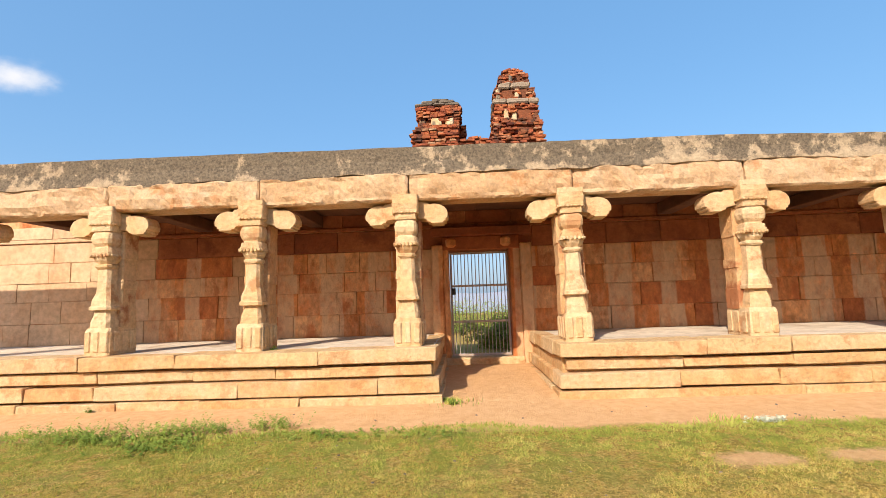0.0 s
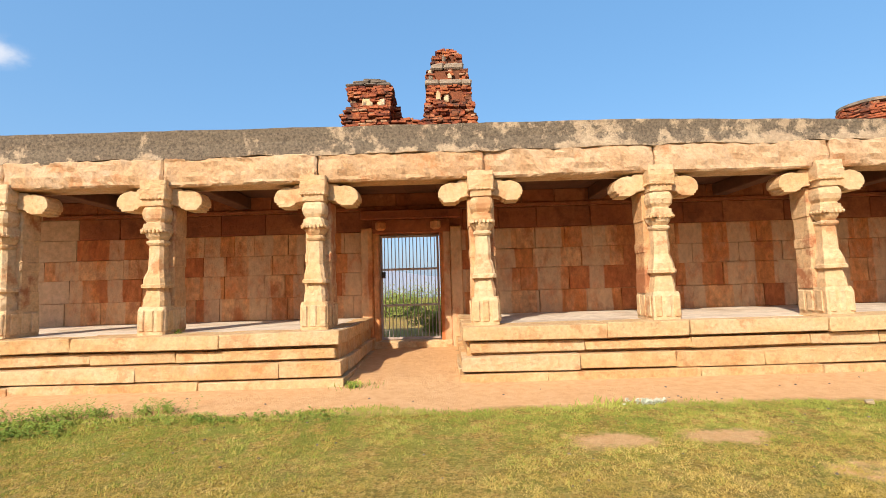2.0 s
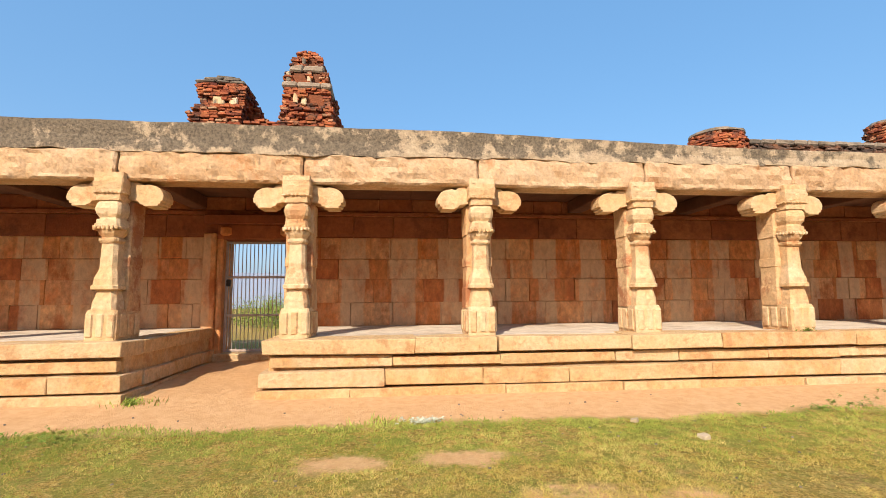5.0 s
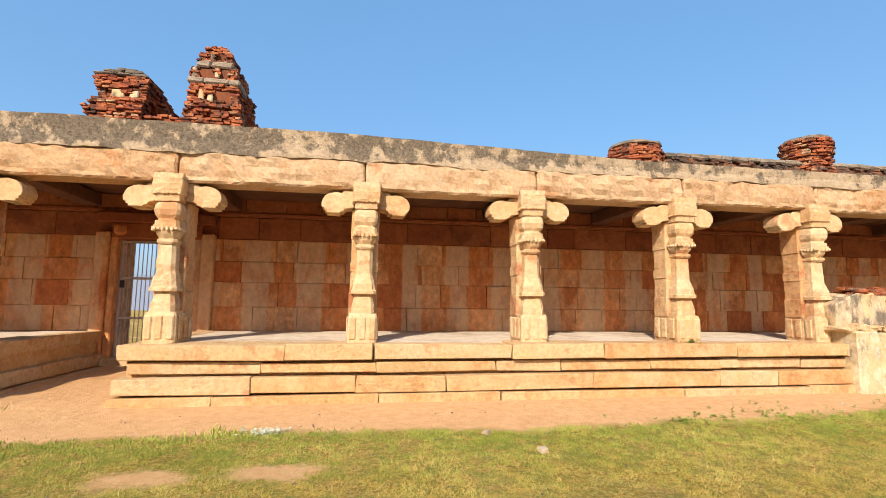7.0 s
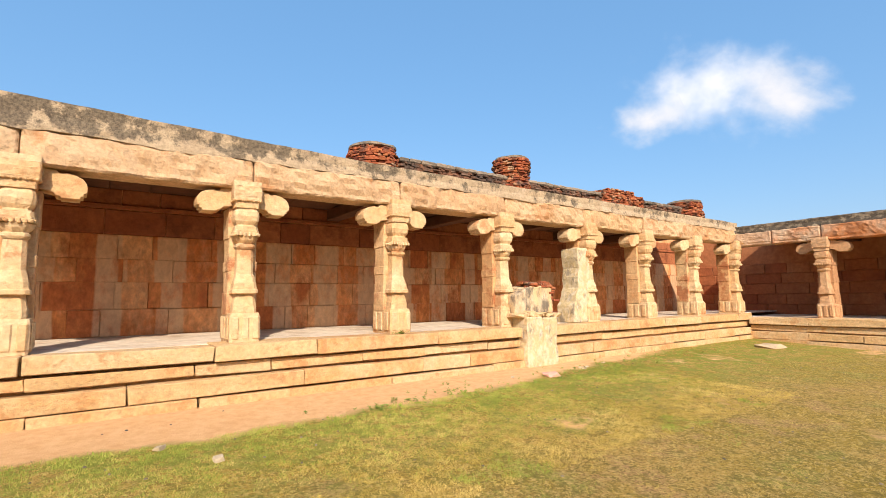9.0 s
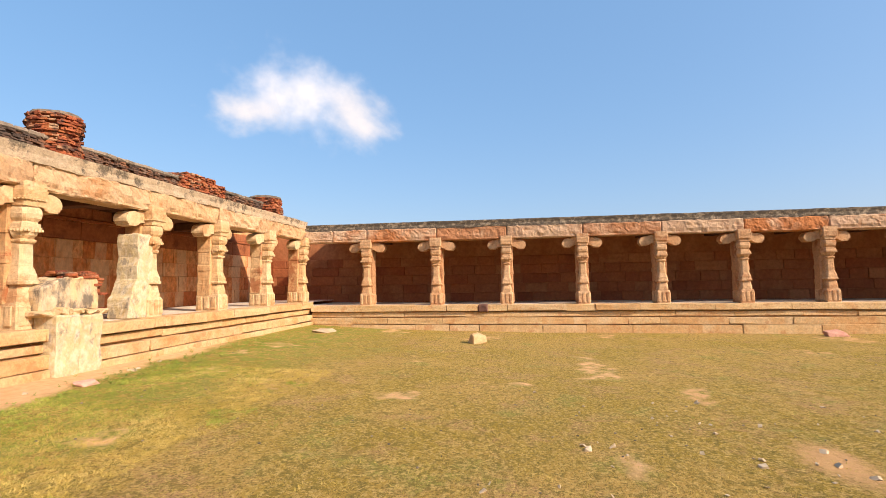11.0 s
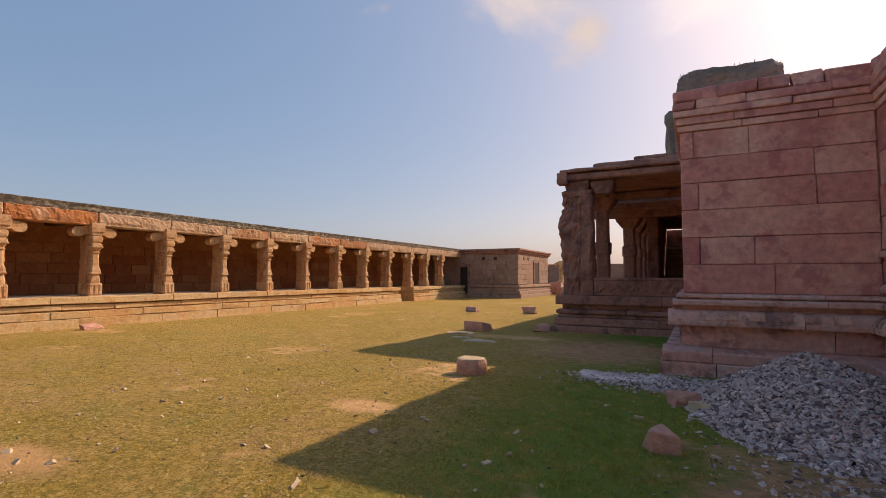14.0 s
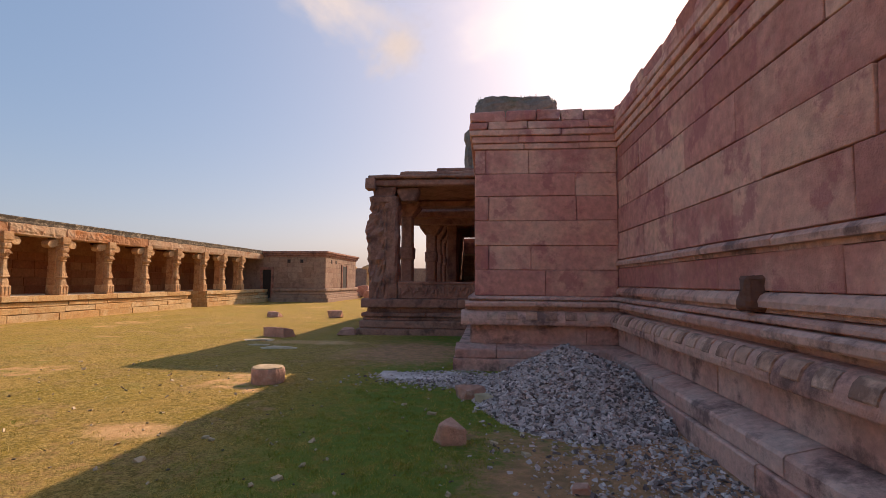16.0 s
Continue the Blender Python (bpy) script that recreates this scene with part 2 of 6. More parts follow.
PALE = mat("pale stone", [(0.50, 0.38, 0.24), (0.58, 0.47, 0.33)], 63, spread=1.0, grain=9, bump=0.5)
HUT = mat("storehouse sandstone", [(0.29, 0.175, 0.125), (0.38, 0.26, 0.19), (0.33, 0.205, 0.15)], 67, vary="island", spread=0.9,
          stain=(0.19, 0.11, 0.085), stain_scale=1.2, grain=5)
# Near-black ceiling stone: the deep shade under the roof is in the colour.
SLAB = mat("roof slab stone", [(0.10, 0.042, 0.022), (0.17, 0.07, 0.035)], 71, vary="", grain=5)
FLOORM = mat("pale lime floor", [(0.58, 0.47, 0.345), (0.69, 0.60, 0.48), (0.62, 0.49, 0.36)], 73, vary="", stain=(0.36, 0.25, 0.15), grain=6, bump=0.3)


def coping_material():
    """Lime plaster under black soot; the soot wears thin towards the east and flakes off along the lower edge."""
    m = mat("sooty coping plaster", [(0.40, 0.29, 0.18), (0.54, 0.415, 0.27), (0.47, 0.35, 0.225), (0.58, 0.46, 0.32)], 24, vary="", grain=22, bump=1.0, broad_scale=2.4)
    n, l = m.node_tree.nodes, m.node_tree.links
    b = n["Principled BSDF"]
    pale = b.inputs["Base Color"].links[0].from_socket
    geo = n.new("ShaderNodeNewGeometry")
    sep = n.new("ShaderNodeSeparateXYZ")
    l.new(geo.outputs["Position"], sep.inputs[0])

    def grain(scale, detail, rough):
        t = n.new("ShaderNodeTexNoise")
        t.inputs["Scale"].default_value, t.inputs["Detail"].default_value, t.inputs["Roughness"].default_value = scale, detail, rough
        l.new(geo.outputs["Position"], t.inputs["Vector"])
        return t.outputs["Fac"]

    def span(src, lo, hi, a, z):
        r = n.new("ShaderNodeMapRange")
        r.inputs[1].default_value, r.inputs[2].default_value, r.inputs[3].default_value, r.inputs[4].default_value = lo, hi, a, z
        l.new(src, r.inputs[0])
        return r.outputs[0]

    def add(a, c):
        t = n.new("ShaderNodeMath")
        l.new(a, t.inputs[0])
        l.new(c, t.inputs[1])
        return t.outputs[0]

    soot = add(span(grain(3.4, 9, 0.72), 0.0, 1.0, -0.9, 0.9), add(span(sep.outputs[0], -3.0, 9.0, 0.22, -0.05), span(grain(0.7, 3, 0.5), 0.0, 1.0, -0.45, 0.45)))
    soot = add(soot, span(sep.outputs[2], 3.40, 3.52, -0.16, 0.0))
    tone_r = n.new("ShaderNodeValToRGB")
    tone_r.color_ramp.elements[0].color = (0.055, 0.045, 0.034, 1)
    tone_r.color_ramp.elements[1].color = (0.24, 0.19, 0.13, 1)
    l.new(span(grain(26, 5, 0.7), 0.36, 0.66, 0.0, 1.0), tone_r.inputs[0])
    x = n.new("ShaderNodeMix")
    x.data_type = "RGBA"
    l.new(span(soot, -0.06, 0.07, 0.0, 0.88), x.inputs[0])
    l.new(pale, x.inputs[6])
    l.new(tone_r.outputs[0], x.inputs[7])
    l.new(x.outputs[2], b.inputs["Base Color"])
    return m


COPING = coping_material()


def plain(name, colour, rough=0.6, metal=0.0):
    m = bpy.data.materials.new(name)
    m.use_nodes = True
    n, l = m.node_tree.nodes, m.node_tree.links
    b = n["Principled BSDF"]
    b.inputs["Roughness"].default_value, b.inputs["Metallic"].default_value = rough, metal
    t = n.new("ShaderNodeTexNoise")
    t.inputs["Scale"].default_value, t.inputs["Detail"].default_value = 14, 5
    r = n.new("ShaderNodeValToRGB")
    r.color_ramp.elements[0].color = (*[c * 0.65 for c in colour], 1)
    r.color_ramp.elements[1].color = (*[min(1, c * 1.3) for c in colour], 1)
    geo = n.new("ShaderNodeNewGeometry")
    l.new(geo.outputs["Position"], t.inputs["Vector"])
    l.new(t.outputs["Fac"], r.inputs[0])
    l.new(r.outputs[0], b.inputs["Base Color"])
    return m


IRON = plain("painted gate iron", (0.42, 0.34, 0.29), 0.55, 0.1)
DARK = plain("dark timber", (0.03, 0.022, 0.018), 0.8)
TURF = plain("dry roof weeds", (0.13, 0.14, 0.08), 0.95)


def leaf_mat(name, stops):
    m = bpy.data.materials.new(name)
    m.use_nodes = True
    n, l = m.node_tree.nodes, m.node_tree.links
    b = n["Principled BSDF"]
    b.inputs["Roughness"].default_value = 0.75
    b.inputs["Specular IOR Level"].default_value = 0.15
    geo = n.new("ShaderNodeNewGeometry")
    t = n.new("ShaderNodeTexNoise")
    t.inputs["Scale"].default_value, t.inputs["Detail"].default_value, t.inputs["Roughness"].default_value = 1.1, 8, 0.78
    l.new(geo.outputs["Position"], t.inputs["Vector"])
    a = n.new("ShaderNodeMath")
    a.operation = "MULTIPLY_ADD"
    a.inputs[1].default_value = 0.35
    l.new(geo.outputs["Random Per Island"], a.inputs[0])
    w = n.new("ShaderNodeMapRange")
    w.inputs[1].default_value, w.inputs[2].default_value, w.inputs[4].default_value = 0.36, 0.64, 0.7
    l.new(t.outputs["Fac"], w.inputs[0])
    l.new(w.outputs[0], a.inputs[2])
    r = n.new("ShaderNodeValToRGB")
    l.new(a.outputs[0], r.inputs[0])
    el = r.color_ramp.elements
    while len(el) < len(stops):
        el.new(0.5)
    for i, c in enumerate(stops):
        el[i].position = i / (len(stops) - 1)
        el[i].color = (*c, 1)
    l.new(r.outputs[0], b.inputs["Base Color"])
    return m


BLADE = leaf_mat("short dry grass", [(0.26, 0.20, 0.04), (0.52, 0.375, 0.09), (0.70, 0.52, 0.18)])
GREEN = leaf_mat("green weeds", [(0.12, 0.165, 0.025), (0.29, 0.33, 0.055), (0.50, 0.47, 0.12)])
WEED = leaf_mat("fresh weed leaves", [(0.10, 0.17, 0.025), (0.22, 0.31, 0.05), (0.40, 0.44, 0.09)])
PALE_LEAF = leaf_mat("pale weed leaves", [(0.42, 0.46, 0.30), (0.62, 0.64, 0.48), (0.75, 0.76, 0.62)])
BUSH = leaf_mat("bush leaves", [(0.06, 0.10, 0.02), (0.17, 0.22, 0.04), (0.32, 0.34, 0.08)])

# ---- mesh helpers ----
CH = [(sx, sy, sz, ax) for sx in (-1, 1) for sy in (-1, 1) for sz in (-1, 1) for ax in range(3)]


def _hull():
    bm = bmesh.new()
    vs = [bm.verts.new([s * (1.0 if a == ax else 0.8) for a, s in enumerate((sx, sy, sz))]) for sx, sy, sz, ax in CH]
    bmesh.ops.convex_hull(bm, input=vs)
    bmesh.ops.dissolve_limit(bm, angle_limit=0.01, verts=bm.verts[:], edges=bm.edges[:])
    bm.verts.index_update()
    out = [tuple(v.index for v in f.verts) for f in bm.faces]
    bm.free()
    return out


CHF = _hull()


def block_data(c, d, chamfer, rng, jit=0.0, turn=None):
    """Corners and faces of one worn stone block: centre, size, chamfer."""
    j = {k: [rng.uniform(-jit, jit) for _ in range(3)] for k in range(8)}
    vs = []
    for i, (sx, sy, sz, ax) in enumerate(CH):
        o = j[i // 3]
        p = Vector([s * (d[a] / 2 - (0 if a == ax else min(chamfer, d[a] * 0.3))) + o[a] for a, s in enumerate((sx, sy, sz))])
        if turn:
            p = turn @ p
        vs.append((p.x + c[0], p.y + c[1], p.z + c[2]))
    return vs, CHF


def mesh_of(name, verts, faces, material, smooth=False):
    me = bpy.data.meshes.new(name)
    me.from_pydata(verts, [], faces)
    me.materials.append(material)
    if smooth:
        me.polygons.foreach_set("use_smooth", [True] * len(me.polygons))
    return me


def joined(blocks):
    vs, fs = [], []
    for v, f in blocks:
        k = len(vs)
        vs.extend(v)
        fs.extend(tuple(i + k for i in q) for q in f)
    return vs, fs


def part(name, bm, material, parent, label=""):
    """Links a bmesh, or (verts, faces), as one mesh object under a thing or a part."""
    if isinstance(bm, tuple):
        me = mesh_of(name, bm[0], bm[1], material)
    else:
        me = bpy.data.meshes.new(name)
        bm.to_mesh(me)
        bm.free()
        me.materials.append(material)
    ob = new(name, me)
    ob.parent = parent
    return tagged(ob, label)


def thing(name, m, label, category, group="", kind=""):
    ob = new(name)
    ob.matrix_world = m
    ob.empty_display_size = 0.1
    return tagged(ob, label, category, group, kind)


def box_bm(x0, x1, y0, y1, z0, z1, bevel=0.0, cuts=0, rough=0.0, scale=3.0, seed=0.0):
    bm = bmesh.new()
    bmesh.ops.create_cube(bm, size=1)
    bmesh.ops.scale(bm, vec=(x1 - x0, y1 - y0, z1 - z0), verts=bm.verts)
    bmesh.ops.translate(bm, vec=((x0 + x1) / 2, (y0 + y1) / 2, (z0 + z1) / 2), verts=bm.verts)
    if bevel:
        bmesh.ops.bevel(bm, geom=bm.edges[:], offset=bevel, segments=1, affect="EDGES")
    if cuts:
        size = max(x1 - x0, y1 - y0, z1 - z0) / cuts
        for ax in range(3):
            lo, hi = ((x0, x1), (y0, y1), (z0, z1))[ax]
            k = int((hi - lo) / size)
            for i in range(1, k):
                co, no = [0, 0, 0], [0, 0, 0]
                co[ax], no[ax] = lo + (hi - lo) * i / k, 1
                bmesh.ops.bisect_plane(bm, geom=bm.verts[:] + bm.edges[:] + bm.faces[:], plane_co=co, plane_no=no)
    if rough:
        wear(bm, rough, scale, seed)
    return bm


def wear(bm, amount, scale=3.0, seed=0.0):
    bm.normal_update()
    for v in bm.verts:
        p = Vector((v.co.x * scale + seed, v.co.y * scale + seed * 0.7, v.co.z * scale))
        v.co += v.normal * amount * (noise.noise(p) + 0.5 * noise.noise(p * 2.7))


def loft(levels, chamfer=0.03, rough=0.0, scale=5.0, seed=0.0):
    """Stacked rectangles with cut corners: (z, x half width, y front, y back)."""
    bm = bmesh.new()
    rings = []
    for z, hx, y0, y1 in levels:
        c = min(chamfer, hx * 0.45, (y1 - y0) * 0.3)
        pts = [(-hx + c, y0), (0, y0), (hx - c, y0), (hx, y0 + c), (hx, (y0 + y1) / 2), (hx, y1 - c), (hx - c, y1), (0, y1), (-hx + c, y1), (-hx, y1 - c),
               (-hx, (y0 + y1) / 2), (-hx, y0 + c)]
        rings.append([bm.verts.new((x, y, z)) for x, y in pts])
    for a, b in zip(rings, rings[1:]):
        for i in range(12):
            bm.faces.new((a[i], a[(i + 1) % 12], b[(i + 1) % 12], b[i]))
    bm.faces.new(rings[0][::-1])
    bm.faces.new(rings[-1])
    if rough:
        wear(bm, rough, scale, seed)
    return bm


def turned(levels, sides=8, y=0.0, x=0.0, rough=0.0, seed=0.0, lobes=0.0):
    """A turned profile of (z, radius)."""
    bm = bmesh.new()
    rings = []
    for z, r in levels:
        rings.append([bm.verts.new((x + (r + lobes * r * (i % 2)) * math.sin(2 * math.pi * (i + 0.5) / sides),
                                    y - (r + lobes * r * (i % 2)) * math.cos(2 * math.pi * (i + 0.5) / sides), z)) for i in range(sides)])
    for a, b in zip(rings, rings[1:]):
        for i in range(sides):
            bm.faces.new((a[i], a[(i + 1) % sides], b[(i + 1) % sides], b[i]))
    bm.faces.new(rings[0][::-1])
    bm.faces.new(rings[-1])
    if rough:
        wear(bm, rough, 5, seed)
    return bm


def extrude_profile(pts, a0, a1, axis="y", bevel=0.0):
    """A closed outline in x-z (or y-z) pulled along y (or x)."""
    bm = bmesh.new()

    def put(p, a):
        return bm.verts.new((p[0], a, p[1]) if axis == "y" else (a, p[0], p[1]))
    r0, r1 = [put(p, a0) for p in pts], [put(p, a1) for p in pts]
    n = len(pts)
    for i in range(n):
        bm.faces.new((r0[i], r0[(i + 1) % n], r1[(i + 1) % n], r1[i]))
    bm.faces.new(r0[::-1])
    bm.faces.new(r1)
    bmesh.ops.recalc_face_normals(bm, faces=bm.faces[:])
    if bevel:
        bmesh.ops.bevel(bm, geom=[e for e in bm.edges if e.calc_face_angle(0) > 0.6], offset=bevel, segments=1, affect="EDGES")
    return bm


def structure(name, bm, material, label, category):
    me = bpy.data.meshes.new(name)
    if isinstance(bm, tuple):
        me.from_pydata(bm[0], [], bm[1])
    else:
        bm.to_mesh(me)
        bm.free()
    me.materials.append(material)
    return tagged(new(name, me), label, category, kind="structure")


def pieces(name, blocks, material, parent, limit=300):
    """Each block an object of its own under its wall; past the limit joined into one part."""
    for v, f in blocks[:limit]:
        c = [sum(p[a] for p in v) / len(v) for a in range(3)]
        ob = new(name, mesh_of(name, [(p[0] - c[0], p[1] - c[1], p[2] - c[2]) for p in v], f, material))
        ob.location = c
        ob.parent = parent


def courses(a0, a1, zs, lengths, rng, first=0.0):
    """Runs of masonry: (a start, a end, z low, z high) with staggered joints."""
    out = []
    for z0, z1 in zip(zs, zs[1:]):
        a = a0 - rng.uniform(0, first)
        while a < a1 - 0.02:
            b = a + rng.uniform(*lengths)
            if a1 - b < lengths[0] * 0.5:
                b = a1
            out.append((max(a, a0), min(b, a1), z0, z1))
            a = b
    return out


# ---- the court ----
# ---- ground ----
FLOOR_Z, CEIL_Z = 0.75, 3.36
M_N = Matrix.Identity(4)
M_E = Matrix.Translation((21.76 - 6.885, 0, -0.12)) @ Matrix.Rotation(radians(-90), 4, "Z")


def ground_z(x, y):
    d = max(0.0, 6.885 - y)
    z = -0.29 * (1 - math.exp(-d / 3.8))
    if d > 0.6:
        z += 0.02 * noise.noise((x * 0.5, y * 0.5, 3.0)) * min(1, d - 0.6)
    far = max(abs(x - 5), abs(y + 10)) - 90
    return z - (max(0, far) * 0.03 if y > 0 else 0)


def axis_steps(fine0, fine1, step, out0, out1):
    a = list(np.arange(fine0, fine1 + 1e-6, step))
    s, v = step, fine1
    while v < out1:
        s *= 1.5
        v += s
        a.append(v)
    s, v = step, fine0
    while v > out0:
        s *= 1.5
        v -= s
        a.insert(0, v)
    return a


gx, gy = axis_steps(-10, 22, 0.4, -1500, 1500), axis_steps(-45, 8, 0.4, -1500, 1500)
gv = [(x, y, ground_z(x, y)) for y in gy for x in gx]
nx = len(gx)
gf = [(j * nx + i, j * nx + i + 1, (j + 1) * nx + i + 1, (j + 1) * nx + i) for j in range(len(gy) - 1) for i in range(nx - 1)]


def ground_material():
    m = bpy.data.materials.new("courtyard earth and turf")
    m.use_nodes = True
    n, l = m.node_tree.nodes, m.node_tree.links
    b = n["Principled BSDF"]
    b.inputs["Roughness"].default_value, b.inputs["Specular IOR Level"].default_value = 0.95, 0.1
    geo = n.new("ShaderNodeNewGeometry")
    sep = n.new("ShaderNodeSeparateXYZ")
    l.new(geo.outputs["Position"], sep.inputs[0])

    def nz(scale, detail=5, rough_n=0.6):
        t = n.new("ShaderNodeTexNoise")
        t.inputs["Scale"].default_value, t.inputs["Detail"].default_value, t.inputs["Roughness"].default_value = scale, detail, rough_n
        l.new(geo.outputs["Position"], t.inputs["Vector"])
        return t.outputs["Fac"]

    def rng(src, lo, hi, a=0.0, z=1.0):
        r = n.new("ShaderNodeMapRange")
        r.inputs[1].default_value, r.inputs[2].default_value, r.inputs[3].default_value, r.inputs[4].default_value = lo, hi, a, z
        l.new(src, r.inputs[0])
        return r.outputs[0]

    def math_node(op, a, c):
        t = n.new("ShaderNodeMath")
        t.operation = op
        for k, v in enumerate((a, c)):
            if isinstance(v, (int, float)):
                t.inputs[k].default_value = v
            else:
                l.new(v, t.inputs[k])
        return t.outputs[0]

    def mixc(fac, a, c):
        x = n.new("ShaderNodeMix")
        x.data_type = "RGBA"
        l.new(fac, x.inputs[0])
        for k, v in ((6, a), (7, c)):
            if isinstance(v, tuple):
                x.inputs[k].default_value = (*v, 1)
            else:
                l.new(v, x.inputs[k])
        return x.outputs[2]

    straw = mixc(rng(nz(0.5, 6), 0.42, 0.58), (0.49, 0.305, 0.085), (0.37, 0.25, 0.045))
    straw = mixc(rng(nz(1.7, 7, 0.7), 0.5, 0.60, 0, 0.75), straw, (0.46, 0.26, 0.125))
    straw = mixc(rng(nz(0.85, 7, 0.7), 0.565, 0.63, 0, 0.8), straw, (0.29, 0.285, 0.055))
    straw = mixc(rng(nz(8, 7, 0.75), 0.49, 0.56, 0, 0.7), straw, (0.21, 0.16, 0.038))
    straw = mixc(rng(nz(20, 6, 0.8), 0.505, 0.565, 0, 0.85), straw, (0.63, 0.43, 0.145))
    straw = mixc(rng(nz(36, 5, 0.8), 0.52, 0.57, 0, 0.8), straw, (0.145, 0.11, 0.028))
    straw = mixc(rng(nz(150, 4, 0.8), 0.53, 0.60, 0, 0.6), straw, (0.13, 0.11, 0.03))
    # greener and darker beside the temple, greener along the gallery's foot
    shade = math_node("MULTIPLY", rng(sep.outputs[0], 8.0, 6.6), rng(sep.outputs[1], -2.4, -4.6))
    edge = math_node("MULTIPLY", rng(sep.outputs[1], 2.8, 5.2), rng(sep.outputs[1], 7.4, 6.6))
    lush = math_node("MAXIMUM", math_node("MULTIPLY", shade, 0.85), math_node("MULTIPLY", edge, 0.8))
    grass = mixc(math_node("MULTIPLY", lush, rng(nz(3.4, 9, 0.8), 0.44, 0.54)), straw, (0.20, 0.245, 0.036))
    grass = mixc(math_node("MULTIPLY", shade, rng(nz(5, 8, 0.75), 0.36, 0.54, 0.0, 0.9)), grass, (0.135, 0.22, 0.042))
    bare = mixc(rng(nz(9, 6), 0.35, 0.7), (0.76, 0.475, 0.24), (0.66, 0.37, 0.17))
    # a trodden strip of red earth along the north platform
    wob = math_node("ADD", sep.outputs[1], math_node("MULTIPLY", math_node("SUBTRACT", nz(0.9, 8, 0.65), 0.5), 1.0))
    slope = math_node("SUBTRACT", wob, math_node("MULTIPLY", rng(sep.outputs[0], 9.0, 19.0), 1.4))
    strip = math_node("MULTIPLY", rng(slope, 5.56, 5.82), rng(sep.outputs[1], 11.6, 11.3))
    patches = math_node("MULTIPLY", rng(nz(0.42, 3), 0.625, 0.66), rng(nz(3.5, 5), 0.4, 0.6))
    rag = math_node("ADD", math_node("MULTIPLY", nz(2.6, 6, 0.65), 1.5), math_node("MULTIPLY", nz(15, 6, 0.75), 1.6))
    for cx, cy, sx, sy in ((4.3, -5.0, 1.15, 1.5), (10.4, -3.1, 0.55, 0.3), (9.7, -13.3, 1.5, 0.45), (2.62, 4.62, 0.42, 0.22), (3.72, 4.66, 0.45, 0.2), (8.9, -5.9, 0.5, 0.3), (7.0, -11.9, 1.5, 1.9)):
        v = n.new("ShaderNodeVectorMath")
        v.operation = "SUBTRACT"
        v.inputs[1].default_value = (cx, cy, 0)
        l.new(geo.outputs["Position"], v.inputs[0])
        q = n.new("ShaderNodeVectorMath")
        q.operation = "MULTIPLY"
        q.inputs[1].default_value = (1 / sx, 1 / sy, 0)
        l.new(v.outputs[0], q.inputs[0])
        g = n.new("ShaderNodeVectorMath")
        g.operation = "LENGTH"
        l.new(q.outputs[0], g.inputs[0])
        patches = math_node("MAXIMUM", patches, rng(math_node("ADD", g.outputs["Value"], rag), 2.72, 2.12, 0, 0.85))
    # trodden reddish soil at the temple's foot
    foot = math_node("MULTIPLY", rng(math_node("ADD", sep.outputs[0], math_node("MULTIPLY", nz(1.6, 6), 1.2)), 4.85, 4.55), rng(sep.outputs[1], -2.6, -3.2))
    soil = mixc(rng(nz(6, 7, 0.7), 0.42, 0.6), (0.66, 0.34, 0.20), (0.42, 0.235, 0.14))
    bare = mixc(math_node("MULTIPLY", rng(sep.outputs[0], 8.6, 8.0), rng(sep.outputs[1], -2.0, -2.6)), bare, soil)
    bare = mixc(math_node("MULTIPLY", rng(sep.outputs[0], 9.4, 9.6), rng(sep.outputs[1], -2.0, -2.4)), bare, (0.64, 0.37, 0.17))
    col = mixc(math_node("MAXIMUM", math_node("MAXIMUM", strip, foot), patches), grass, bare)
    l.new(col, b.inputs["Base Color"])
    bp = n.new("ShaderNodeBump")
    bp.inputs["Strength"].default_value, bp.inputs["Distance"].default_value = 0.8, 0.055
    l.new(nz(16, 9, 0.8), bp.inputs["Height"])
    l.new(bp.outputs[0], b.inputs["Normal"])
    return m


EARTH = ground_material()
structure("ground", (gv, gf), EARTH, "dry courtyard turf with bare red earth along the platform", "ground")

# ---- the pillared galleries ----
rng = random.Random(4)


